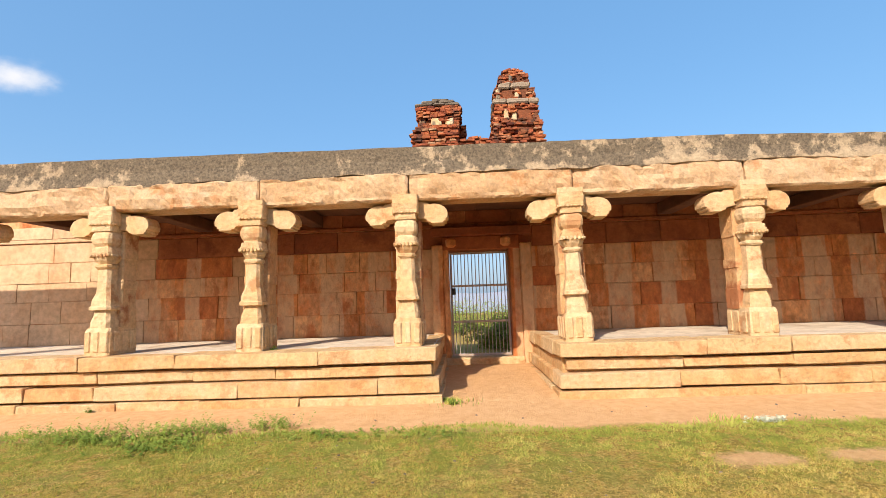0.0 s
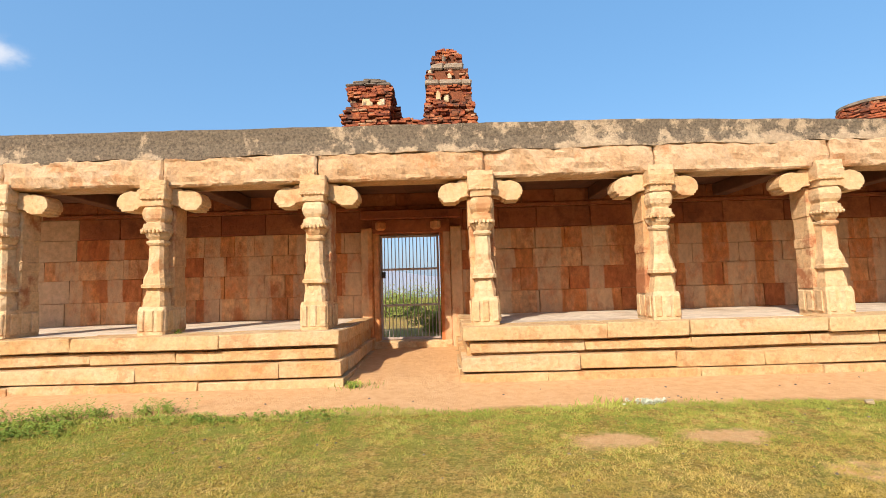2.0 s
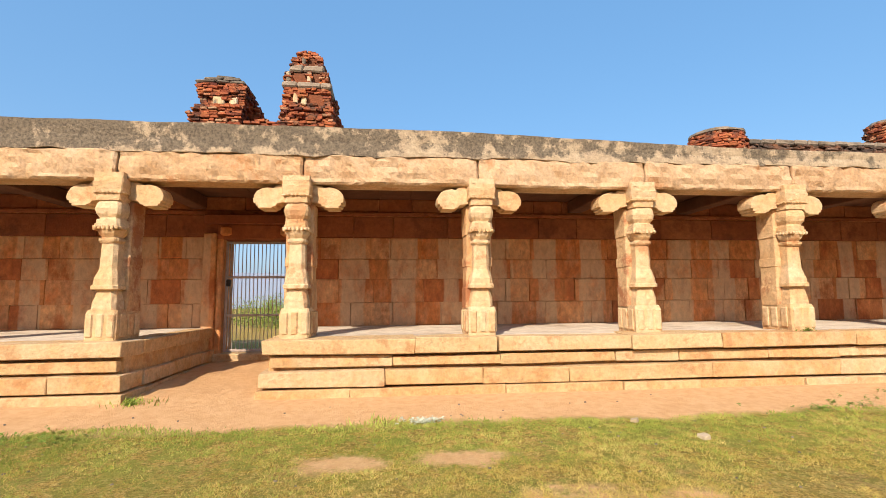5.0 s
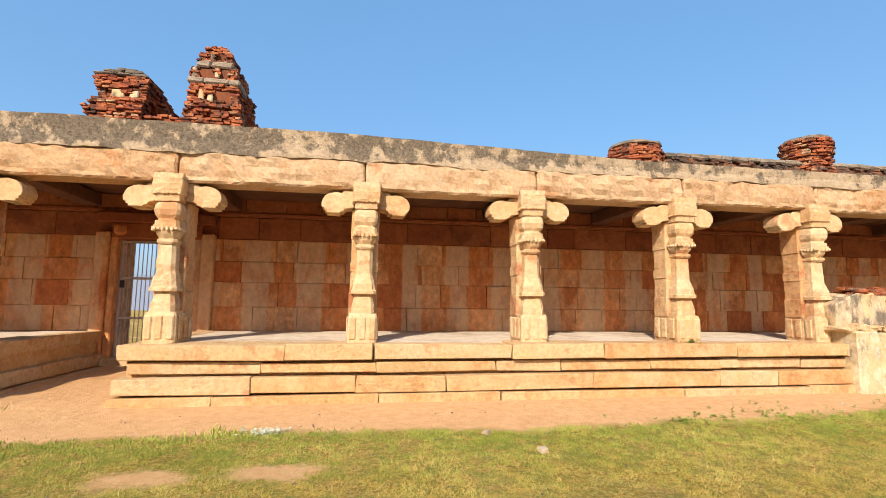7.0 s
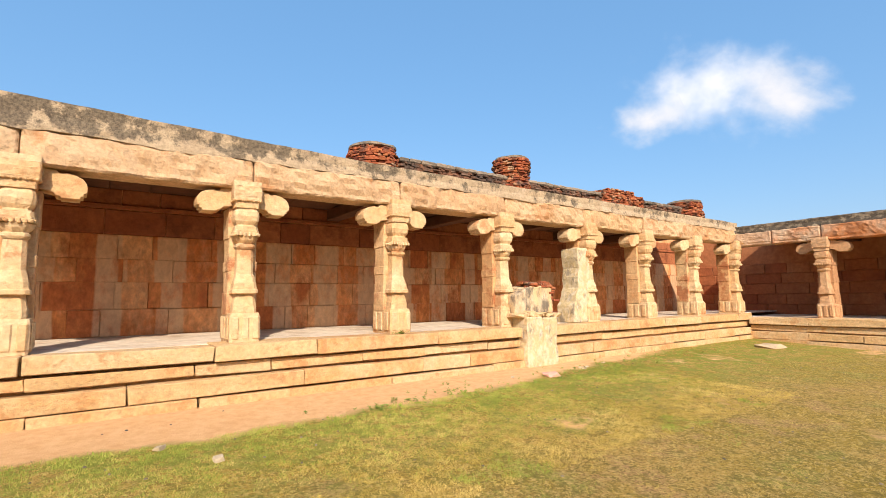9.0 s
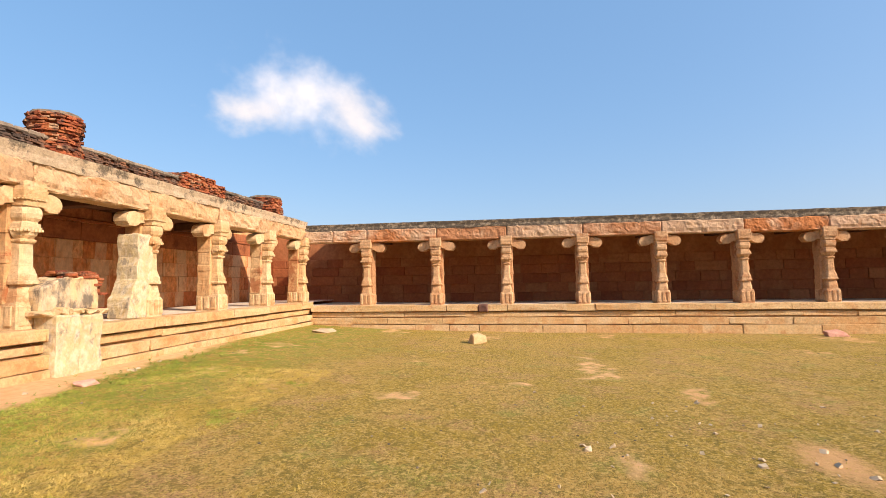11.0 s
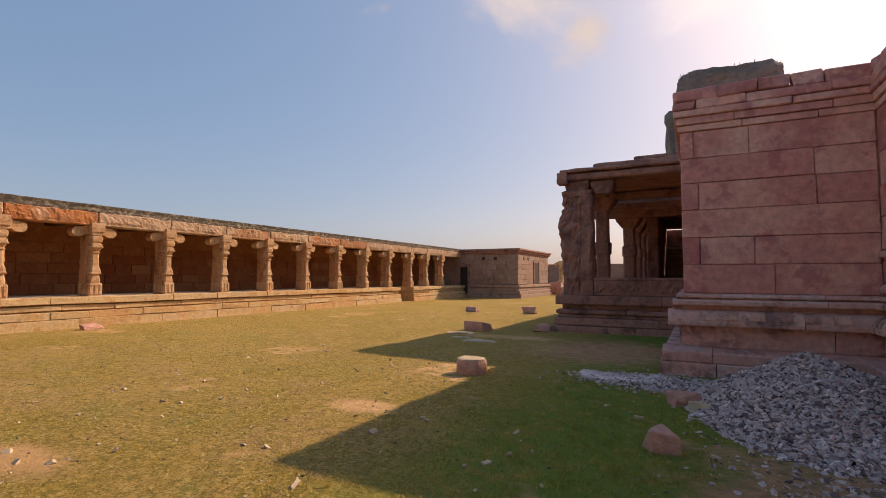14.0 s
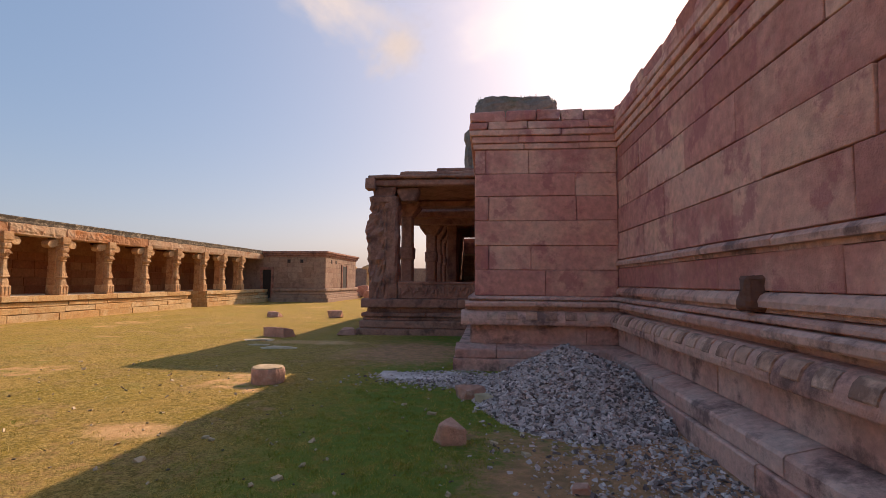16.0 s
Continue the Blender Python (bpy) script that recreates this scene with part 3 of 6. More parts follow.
def gallery_pillar(name):
    """Composite pillar: pier and slender colonnette on one carved base, corbel arms under the lintel."""
    p = thing(name, Matrix.Identity(4), "carved buff sandstone pillar standing on the gallery platform", "pillar", "gallery pillars")
    base = loft([(0, 0.235, -0.36, 0.36), (0.10, 0.24, -0.365, 0.36), (0.36, 0.235, -0.36, 0.36), (0.42, 0.225, -0.34, 0.34)], 0.03, 0.012, 6, 1)
    part("base", base, PILLAR, p)
    for k, x in enumerate((-0.16, 0.0, 0.16)):
        part("carved_panel", box_bm(x - 0.055, x + 0.055, -0.385, -0.33, 0.05, 0.37, 0.018), PILLAR, p)
    for sx in (-1, 1):
        for y in (-0.2, 0.02, 0.22):
            part("carved_panel", box_bm(sx * 0.25 - 0.015, sx * 0.25 + 0.015, y - 0.07, y + 0.07, 0.05, 0.37, 0.015), PILLAR, p)
    pier = loft([(0.40, 0.245, -0.08, 0.33), (0.70, 0.24, -0.08, 0.33), (0.71, 0.23, -0.07, 0.32), (1.02, 0.225, -0.07, 0.32), (1.03, 0.24, -0.08, 0.33), (1.16, 0.24, -0.08, 0.33),
                 (1.17, 0.225, -0.07, 0.32), (1.50, 0.225, -0.07, 0.32), (1.51, 0.24, -0.08, 0.33), (1.95, 0.24, -0.09, 0.34)], 0.02, 0.008, 6, 2)
    part("pier", pier, PIER, p)
    col = loft([(0.40, 0.19, -0.335, 0.0), (0.52, 0.185, -0.33, 0.0), (0.60, 0.165, -0.31, 0.0), (0.67, 0.15, -0.295, 0.0), (0.69, 0.15, -0.295, 0.0),
                (0.70, 0.205, -0.36, 0.0), (0.745, 0.205, -0.36, 0.0), (0.76, 0.185, -0.34, 0.0), (0.84, 0.18, -0.335, 0.0), (0.93, 0.15, -0.30, 0.0), (0.98, 0.135, -0.285, 0.0), (1.34, 0.128, -0.275, 0.0)], 0.05, 0.005, 9, 3)
    part("colonnette", col, PILLAR, p)
    ring = loft([(1.34, 0.13, -0.29, 0.0), (1.37, 0.155, -0.315, 0.0), (1.40, 0.155, -0.315, 0.0), (1.42, 0.12, -0.28, 0.0)], 0.05, 0.006, 8, 4)
    part("neck_ring", ring, PILLAR, p)
    lotus = turned([(1.42, 0.13), (1.47, 0.175), (1.52, 0.195), (1.53, 0.18)], 16, -0.16, 0, 0.0, 5, 0.10)
    lotus = part("lotus", lotus, PILLAR, p)
    cap = loft([(1.53, 0.195, -0.362, 0.0), (1.60, 0.20, -0.37, 0.0), (1.605, 0.185, -0.352, 0.0), (1.66, 0.185, -0.352, 0.0), (1.665, 0.155, -0.322, 0.0), (1.69, 0.15, -0.318, 0.0), (1.74, 0.185, -0.354, 0.0),
                (1.81, 0.20, -0.37, 0.0), (1.88, 0.19, -0.358, 0.0), (1.925, 0.165, -0.33, 0.0), (1.935, 0.17, -0.335, 0.0)], 0.04, 0.006, 10, 6)
    part("capital", cap, PILLAR, p)
    aba = loft([(1.93, 0.19, -0.36, 0.30), (2.02, 0.195, -0.365, 0.30), (2.025, 0.225, -0.39, 0.30), (2.07, 0.235, -0.40, 0.30), (2.075, 0.225, -0.39, 0.30), (2.18, 0.24, -0.405, 0.30),
                (2.185, 0.228, -0.39, 0.30), (2.245, 0.228, -0.39, 0.30)], 0.018, 0.006, 8, 7)
    aba = part("abacus", aba, PILLAR, p)
    part("abacus_block", loft([(2.246, 0.228, -0.385, -0.275), (2.32, 0.225, -0.38, -0.275)], 0.015, 0.005, 8, 9), PILLAR, p)
    for sx in (-1, 1):
        pts = [(0.18, 1.97), (0.33, 1.945), (0.35, 1.905), (0.40, 1.90), (0.405, 1.88), (0.61, 1.88), (0.61, 1.912), (0.645, 1.916), (0.645, 1.952), (0.675, 1.96), (0.685, 2.02), (0.67, 2.08), (0.63, 2.135),
               (0.56, 2.175), (0.46, 2.195), (0.41, 2.18), (0.38, 2.18), (0.35, 2.215), (0.18, 2.235)]
        arm = extrude_profile([(sx * x, z) for x, z in pts], -0.17, 0.19, "y", 0.006)
        wear(arm, 0.008, 7, 3 + sx)
        part("corbel_arm", arm, PILLAR, p)
    # worn, nicked carving
    for c in p.children:
        if c.name.split(".")[0] in ("base", "pier", "colonnette", "capital", "abacus"):
            bm = bmesh.new()
            bm.from_mesh(c.data)
            bmesh.ops.subdivide_edges(bm, edges=[e for e in bm.edges if e.calc_length() > 0.09], cuts=2, use_grid_fill=True)
            wear(bm, 0.009, 13, len(c.name))
            bm.to_mesh(c.data)
            bm.free()
    r = random.Random(77)
    for owner, z, hx, y0, h, n in ((aba, 2.035, 0.222, -0.382, 0.03, 7), (lotus, 1.545, 0.20, -0.366, 0.05, 6)):
        teeth = []
        for k in range(n):
            teeth.append(block_data((-hx + (k + 0.5) * 2 * hx / n, y0, z), (1.3 * hx / n, 0.045, h * r.uniform(0.8, 1.2)), 0.01, r, 0.005))
        for sx in (-1, 1):
            for k in range(4):
                teeth.append(block_data((sx * hx, y0 + 0.04 + k * 0.07, z), (0.04, 0.045, h * r.uniform(0.8, 1.2)), 0.01, r, 0.005))
        part("dentil_band", joined(teeth), PILLAR, owner)
    for c in p.children_recursive:
        c.data.transform(Matrix.Diagonal((0.86 if "arm" not in c.name else 0.95, 0.9, 1, 1)))
    return p


def gallery_platform(name, m, runs, label):
    """Stepped plinth courses of separate slabs in front of a core."""
    r = random.Random(len(runs) * 7 + len(name))
    levels = ((-0.12, 0.105, 6.885), (0.13, 0.335, 6.925), (0.372, 0.518, 7.03), (0.556, 0.755, 6.95))
    if name == "platform_east":
        levels = ((-0.26, 0.105, 6.885),) + levels[1:]
    core = bmesh.new()
    for a0, a1, e0, e1 in runs:
        b = box_bm(a0 + (0.12 if e0 else 0), a1 - (0.12 if e1 else 0), 7.14, 10.36, -0.3, FLOOR_Z - 0.012)
        me = bpy.data.meshes.new("tmp")
        b.to_mesh(me)
        b.free()
        core.from_mesh(me)
        bpy.data.meshes.remove(me)
    plat = structure(name, core, STEP, label, "platform")
    plat.matrix_world = m
    out = []
    for k, (z0, z1, y0) in enumerate(levels):
        for a0, a1, e0, e1 in runs:
            inset = y0 - 6.885
            for x0, x1, _, _ in courses(a0 + (inset if e0 else 0), a1 - (inset if e1 else 0), (z0, z1), (0.9, 2.3), r, 0.6):
                dy = r.uniform(-0.012, 0.012)
                out.append(block_data(((x0 + x1) / 2, y0 + dy + 0.3, (z0 + z1) / 2), (x1 - x0 - 0.012, 0.6, z1 - z0), 0.008, r, 0.014))
            for e, x in ((e0, a0 + inset), (e1, a1 - inset)):
                if e:
                    s = 1 if x == a0 + inset else -1
                    y = y0 + 0.61
                    while y < 10.2:
                        y2 = min(10.3, y + r.uniform(0.8, 1.3))
                        out.append(block_data((x + s * 0.15, (y + y2) / 2, (z0 + z1) / 2), (0.3, y2 - y - 0.012, z1 - z0), 0.008, r, 0.014))
                        y = y2
    pieces("slab", out, STEP, plat)
    return plat


def gallery_roof(name, m, joints, x_end0, x_end1, hole, seed):
    """Lintel stones, plaster coping, ceiling and cross beams."""
    r = random.Random(seed)
    beam = structure("lintel_" + name, box_bm(x_end0, x_end1, 7.42, 7.80, 3.0, 3.38), LINTEL, "row of rough sandstone lintel stones over the pillars", "lintel")
    beam.matrix_world = m
    for k, (a, b) in enumerate(zip(joints, joints[1:])):
        bm = box_bm(a + 0.008, b - 0.008, 7.33 + r.uniform(-0.02, 0.02), 7.78, 2.985 + r.uniform(-0.012, 0.012), 3.42, 0.03, 34)
        for v in bm.verts:
            if v.co.y < 7.42:
                p = Vector((v.co.x * 1.6, v.co.z * 2.3, k * 3.1 + seed))
                v.co.y += (0.05 * noise.noise(p) + 0.042 * noise.noise(p * 3.3) + 0.03 * noise.noise(p * 8)) * (1.0 if name == "north" else 0.6) - (0.02 if v.co.z > 3.1 else 0)
                v.co.z += 0.012 * noise.noise(p * 1.5)
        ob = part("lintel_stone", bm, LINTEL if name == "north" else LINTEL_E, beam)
    # plaster coping with a ragged lower edge
    bm = bmesh.new()
    n = int((x_end1 - x_end0) / 0.09)
    rows = []
    for i in range(n + 1):
        x = x_end0 + (x_end1 - x_end0) * i / n
        q = noise.noise((x * 0.9, seed, 0)) * 0.05 + noise.noise((x * 3.3, seed, 4)) * 0.03 + noise.noise((x * 9, seed, 4)) * 0.012
        lo = 3.395 + q
        top = (3.86 - 0.004 * max(0, min(9, x + 5)) - 0.03 * max(0, min(5, x - 4)) if name == "north" else 3.655) + 0.012 * noise.noise((x * 1.3, seed, 9)) + 0.008 * noise.noise((x * 5, seed, 2))
        f = 7.325 + 0.012 * noise.noise((x * 2.2, seed, 7))
        prof = [(7.42, lo), (f - 0.012, lo + 0.006), (f - 0.014, lo + 0.06), (f, lo * 0.5 + top * 0.5), (f - 0.018, top - 0.045), (f - 0.02, top - 0.01), (f + 0.04, top), (7.9, top + 0.02)]
        rows.append([bm.verts.new((x, y, z)) for y, z in prof])
    for a, b in zip(rows, rows[1:]):
        for i in range(len(a) - 1):
            bm.faces.new((a[i], b[i], b[i + 1], a[i + 1]))
    bmesh.ops.recalc_face_normals(bm, faces=bm.faces[:])
    cop = structure("coping_" + name, bm, PLASTER, "blackened lime plaster coping along the roof edge", "coping")
    cop.matrix_world = m
    if name == "north":
        cop.data.materials[0] = COPING
    roof = structure("roof_" + name, box_bm(hole, x_end1, 7.6, 11.1, CEIL_Z + 0.16, 3.64), PLASTER, "flat weathered plaster roof of the gallery", "roof")
    roof.matrix_world = m
    ceil = bmesh.new()
    x = hole
    while x < x_end1 - 0.01:
        w = min(0.62, x_end1 - x)
        b = box_bm(x + 0.004, x + w - 0.004, 7.7, 10.4, CEIL_Z + r.uniform(0, 0.015), CEIL_Z + 0.15)
        me = bpy.data.meshes.new("tmp")
        b.to_mesh(me)
        b.free()
        ceil.from_mesh(me)
        bpy.data.meshes.remove(me)
        x += w
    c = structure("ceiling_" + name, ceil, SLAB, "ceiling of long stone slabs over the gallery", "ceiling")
    c.matrix_world = m
    for a in joints[1:-1]:
        if a > hole:
            b = thing("cross_beam", m @ Matrix.Translation((a, 0, 0)), "sandstone cross beam from pillar to back wall, coloured dark for shade", "beam", "gallery cross beams")
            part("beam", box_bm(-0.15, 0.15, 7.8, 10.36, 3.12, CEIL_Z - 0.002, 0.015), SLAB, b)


# north gallery
N_X = [-10.6, -8.1, -5.58, -3.22, -0.80, 1.75, 4.41, 6.98, 9.52, 12.05, 14.75, 17.12, 19.6, 22.1]
N_J = [-13.0, -10.4, -7.9, -5.55, -3.1, -0.75, 1.8, 4.40, 7.06, 9.57, 12.1, 14.6, 17.0, 19.4, 22.1]
E_X = [-5.06, -2.55, -0.13, 2.38, 4.85, 7.33, 9.75, 12.18, 14.54, 16.87, 19.27, 21.7, 24.07, 26.49, 29.06, 31.21, 33.56]
pillar = gallery_pillar("gallery_pillar")
pillar.matrix_world = M_N @ pose(N_X[0], 7.57, FLOOR_Z)
for k, x in enumerate(N_X[1:]):
    copy_thing(pillar, M_N @ pose(x, 7.57, FLOOR_Z, rng.uniform(-0.5, 0.5), rng.uniform(-0.6, 0.6), rng.uniform(-2, 2)))
pillar_e = None
for k, x in enumerate(E_X):
    place = M_E @ pose(x, 7.57, FLOOR_Z, rng.uniform(-0.5, 0.5), rng.uniform(-0.8, 0.8), rng.uniform(-2, 2))
    if pillar_e:
        copy_thing(pillar_e, place)
        continue
    pillar_e = gallery_pillar("gallery_pillar")
    pillar_e.matrix_world = place
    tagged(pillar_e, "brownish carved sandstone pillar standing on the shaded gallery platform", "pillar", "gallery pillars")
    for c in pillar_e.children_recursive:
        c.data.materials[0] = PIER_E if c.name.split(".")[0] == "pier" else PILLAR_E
gallery_platform("platform_north", M_N, [(-13.0, -0.30, False, True), (1.315, 22.0, True, False)], "stepped sandstone platform of long slabs, split by a doorway passage")
gallery_platform("platform_east", M_E, [(-6.95, 27.25, False, True), (28.75, 37.0, True, False)], "stepped sandstone platform of long slabs along the court")
gallery_roof("north", M_N, N_J, -13.0, 22.3, -8.3, 3)
gallery_roof("east", M_E, [-7.45, -6.3] + [x + 0.03 for x in E_X[0:]] + [37.0], -7.35, 37.0, -7.3, 8)
for nm, m, a0, a1, z in (("floor_north_west", M_N, -13.0, -0.42, 0), ("floor_north_east", M_N, 1.43, 25.2, 0), ("floor_east", M_E, -7.5, 27.13, 0), ("floor_east_end", M_E, 28.87, 37.0, 0)):
    f = structure(nm, box_bm(a0, a1, 7.45, 10.36, FLOOR_Z - 0.02, FLOOR_Z, 0, 60, 0.004), FLOORM, "pale lime-washed gallery floor", "floor")
    f.matrix_world = m

# back wall of the north gallery, with the doorway
GX0, GX1, GZ0, GZ1 = -0.24, 1.05, 0.27, 2.50


def merged(boxes):
    bm = bmesh.new()
    for q in boxes:
        b = box_bm(*q)
        me = bpy.data.meshes.new("tmp")
        b.to_mesh(me)
        b.free()
        bm.from_mesh(me)
        bpy.data.meshes.remove(me)
    return bm


wall_n = structure("wall_north", merged([(-13, GX0 - 0.1, 10.39, 11.3, -0.3, 4.3), (GX1 + 0.1, 25.6, 10.39, 11.3, -0.3, 4.3), (GX0 - 0.1, GX1 + 0.1, 10.39, 11.3, GZ1 + 0.1, 4.3)]), BACK,
                   "back wall of reddish and grey sandstone blocks", "wall")
r = random.Random(12)
bl = []
for x0, x1, z0, z1 in courses(-13, 25.2, (0.75, 1.22, 1.70, 2.11, 2.55), (0.4, 1.05), r, 0.5):
    for a, b in ((x0, min(x1, -0.60)), (max(x0, 1.52), x1)):
        if b - a > 0.05:
            d = r.choice((0, 0, 0.006, 0.012, 0.02))
            bl.append(block_data(((a + b) / 2, 10.41 - d, (z0 + z1) / 2), (b - a - 0.007, 0.12, z1 - z0 - 0.007), 0.005, r, 0.005))
high = []
for x0, x1, z0, z1 in courses(-13, 25.2, (2.55, 3.00), (0.6, 1.4), r, 0.5) + courses(-13, 25.2, (3.09, 3.37), (0.6, 1.4), r, 0.5):
    high.append(block_data(((x0 + x1) / 2, 10.41, (z0 + z1) / 2), (x1 - x0 - 0.008, 0.12, z1 - z0 - 0.008), 0.01, r, 0.003))
west = [q for q in bl if q[0][0][0] < -7.4]
bl = [q for q in bl if q[0][0][0] >= -7.4]
bl.sort(key=lambda q: abs(q[0][0][0] - 3.5))
pieces("bleached_block", west + [q for q in high if q[0][0][0] < -7.4], WEST_STONE, wall_n)
high = [q for q in high if q[0][0][0] >= -7.4]
pieces("stone_block", bl, BACK, wall_n, 300)
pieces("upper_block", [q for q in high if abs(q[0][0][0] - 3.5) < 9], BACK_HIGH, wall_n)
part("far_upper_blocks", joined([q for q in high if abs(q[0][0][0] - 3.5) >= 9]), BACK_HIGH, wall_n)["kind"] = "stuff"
if bl[300:]:
    rest = part("far_stone_blocks", joined(bl[300:]), BACK, wall_n)
    rest["kind"] = "stuff"
structure("trim_west", merged([(-13, -7.4, 10.31, 10.345, 3.005, 3.085, 0.01)]), WEST_STONE, "pale moulded ledge along the west back wall", "ledge")
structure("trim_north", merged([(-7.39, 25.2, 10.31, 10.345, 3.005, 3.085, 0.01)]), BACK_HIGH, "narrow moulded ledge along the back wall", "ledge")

# doorway
door = thing("door_1", Matrix.Translation((0, 0, 0)), "stone doorway in the back wall, closed by a barred gate", "doorway", kind="structure")
for nm, q in (("pilaster", (-0.60, -0.36, 10.22, 10.42, 0.0, 2.62)), ("pilaster", (1.28, 1.52, 10.22, 10.42, 0.0, 2.62)), ("jamb", (-0.36, GX0, 10.28, 11.0, 0.0, 2.62)),
              ("jamb", (GX1, 1.28, 10.28, 11.0, 0.0, 2.62)), ("lintel", (-0.36, 1.28, 10.27, 11.0, GZ1, 2.80)), ("door_head", (-0.60, 1.52, 10.2, 10.42, 2.80, 3.0)),
              ("threshold", (-0.36, 1.28, 10.2, 11.0, -0.1, GZ0 - 0.02))):
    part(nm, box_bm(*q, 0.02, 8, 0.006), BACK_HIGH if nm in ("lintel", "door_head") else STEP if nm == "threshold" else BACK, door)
for x in (-0.18, 0.98):
    part("door_boss", turned([(2.56, 0.06), (2.60, 0.11), (2.72, 0.11), (2.76, 0.06)], 10, 10.25, x), BACK, door)
gate = thing("barred_gate", Matrix.Translation((0, 10.44, GZ0)), "closed grey-brown iron gate of upright bars in the doorway", "gate")
W0, W1, H = GX0 + 0.02, GX1 - 0.02, GZ1 - GZ0 - 0.03
for q in ((W0, W0 + 0.045, 0, H), (W1 - 0.045, W1, 0, H), (W0 + 0.046, W1 - 0.046, 0, 0.05), (W0 + 0.046, W1 - 0.046, H - 0.045, H), (W0 + 0.046, W1 - 0.046, H * 0.315, H * 0.315 + 0.045),
          (W0 + 0.046, W1 - 0.046, H * 0.66, H * 0.66 + 0.045)):
    part("gate_rail", box_bm(q[0], q[1], -0.02, 0.02, q[2], q[3], 0.004), IRON, gate)
for k in range(15):
    x = W0 + 0.09 + (W1 - W0 - 0.18) * k / 14
    part("gate_bar", turned([(0.04, 0.0085), (H - 0.03, 0.0085)], 6, 0, x), IRON, gate)
part("gate_latch", box_bm(W0 + 0.03, W0 + 0.11, -0.05, -0.02, H * 0.66 - 0.16, H * 0.66 - 0.02, 0.008), DARK, gate)

# passage floor, climbing to the door
bm = bmesh.new()
rows = []
for j in range(26):
    y = 6.5 + j * 0.158
    h = -0.035 + 0.055 * min(1, max(0, (y - 6.5) / 0.6)) + 0.09 * min(1, max(0, (y - 6.9) / 3.1)) ** 0.8
    rows.append([bm.verts.new((-0.45 + i * 0.19, y, h + 0.02 * noise.noise((i * 0.6, y * 2, 5)) * min(1, j / 5))) for i in range(11)])
for a, b in zip(rows, rows[1:]):
    for i in range(10):
        bm.faces.new((a[i], a[i + 1], b[i + 1], b[i]))
structure("passage_floor", bm, EARTH, "sandy earth ramp rising to the doorway", "ramp")

# back wall of the east gallery
wall_e = structure("wall_east", merged([(-11.3, 37.0, 10.39, 11.2, -0.3, 3.7)]), BACK_FAR, "dark reddish sandstone back wall of the east gallery", "wall")
wall_e.matrix_world = M_E
bl = []
for x0, x1, z0, z1 in courses(-10.2, 37.0, (0.75, 1.1, 1.46, 1.84, 2.2, 2.56), (0.5, 1.3), r, 0.5):
    bl.append(block_data(((x0 + x1) / 2, 10.41 - r.choice((0, 0, 0.01)), (z0 + z1) / 2), (x1 - x0 - 0.012, 0.12, z1 - z0 - 0.012), 0.012, r, 0.004))
bl.sort(key=lambda q: abs(q[0][0][0] - 3.0))
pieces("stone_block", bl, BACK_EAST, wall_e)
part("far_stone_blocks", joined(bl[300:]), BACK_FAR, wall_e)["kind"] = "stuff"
# ---- the temple: main wall, vestibule and porch ----
XW, YV, XV, YN = 2.9, -10.15, 5.50, -3.0
# The last box is an added mass that shuts sunlight out of the porch.
temple = structure("wall_temple", merged([(-7.0, XW - 0.03, -28.0, YN - 0.03, -0.5, 4.3), (XW - 0.2, XV - 0.03, -20.0, YV - 0.03, -0.5, 4.3), (XW - 0.2, 5.2, -28.2, -19.9, -0.5, 3.66)]), TEMPLE,
                   "temple walls of large reddish sandstone blocks in fine joints", "wall")
r = random.Random(21)


def wall_run(fixed, a0, a1, axis, sign, d, z0, z1, lengths, out, chamfer=0.01, jit=0.003, gap=0.008, proud=0.0, depth=0.16, first=None):
    """Blocks of one course along a face; axis is the run, sign the way the face looks, d how far it stands out."""
    for s, e, _, _ in courses(a0, a1, (z0, z1), lengths, r, lengths[0] if first is None else first):
        o = d + (r.uniform(0, proud) if proud else 0)
        mid, thick = fixed + sign * (o - (depth + o) / 2), depth + o
        c, dim = (((s + e) / 2, mid), (e - s - gap, thick)) if axis == "x" else ((mid, (s + e) / 2), (thick, e - s - gap))
        out.append(block_data((c[0], c[1], (z0 + z1) / 2), (dim[0], dim[1], z1 - z0 - gap), chamfer, r, jit))


faces = []


def laid(fixed, axis, sign, courses_of, a0, a1, proud=0.02):
    """Courses with their own joints: (z low, z high, joints)."""
    for z0, z1, cuts in courses_of:
        for s, e in zip([a0] + list(cuts), list(cuts) + [a1]):
            wall_run(fixed, s, e, axis, sign, 0.0, z0, z1, (e - s, e - s), faces, 0.006, 0.006, 0.013, proud, first=0.0)


laid(YV, "x", 1, [(1.02, 1.49, (4.22,)), (1.49, 1.94, (4.47, 5.24)), (1.94, 2.40, ()), (2.40, 2.85, (3.65, 5.24)), (2.85, 3.27, (3.67,)), (3.27, 3.73, (4.51, 5.3))], XW + 0.02, XV)
laid(XW, "y", 1, [(1.20, 1.53, (-8.3, -6.3, -4.5)), (1.68, 2.16, (-8.7, -7.52, -5.95, -4.38)), (2.16, 2.61, (-7.82, -5.44, -4.18)), (2.61, 3.10, (-8.5, -7.1, -5.87, -3.9)),
                  (3.10, 3.52, (-8.9, -6.48, -4.6)), (3.52, 3.73, (-8.0, -5.9, -4.2))], YV, YN, 0.03)
levels = [1.02, 1.49, 1.94, 2.40, 2.85, 3.27, 3.73]
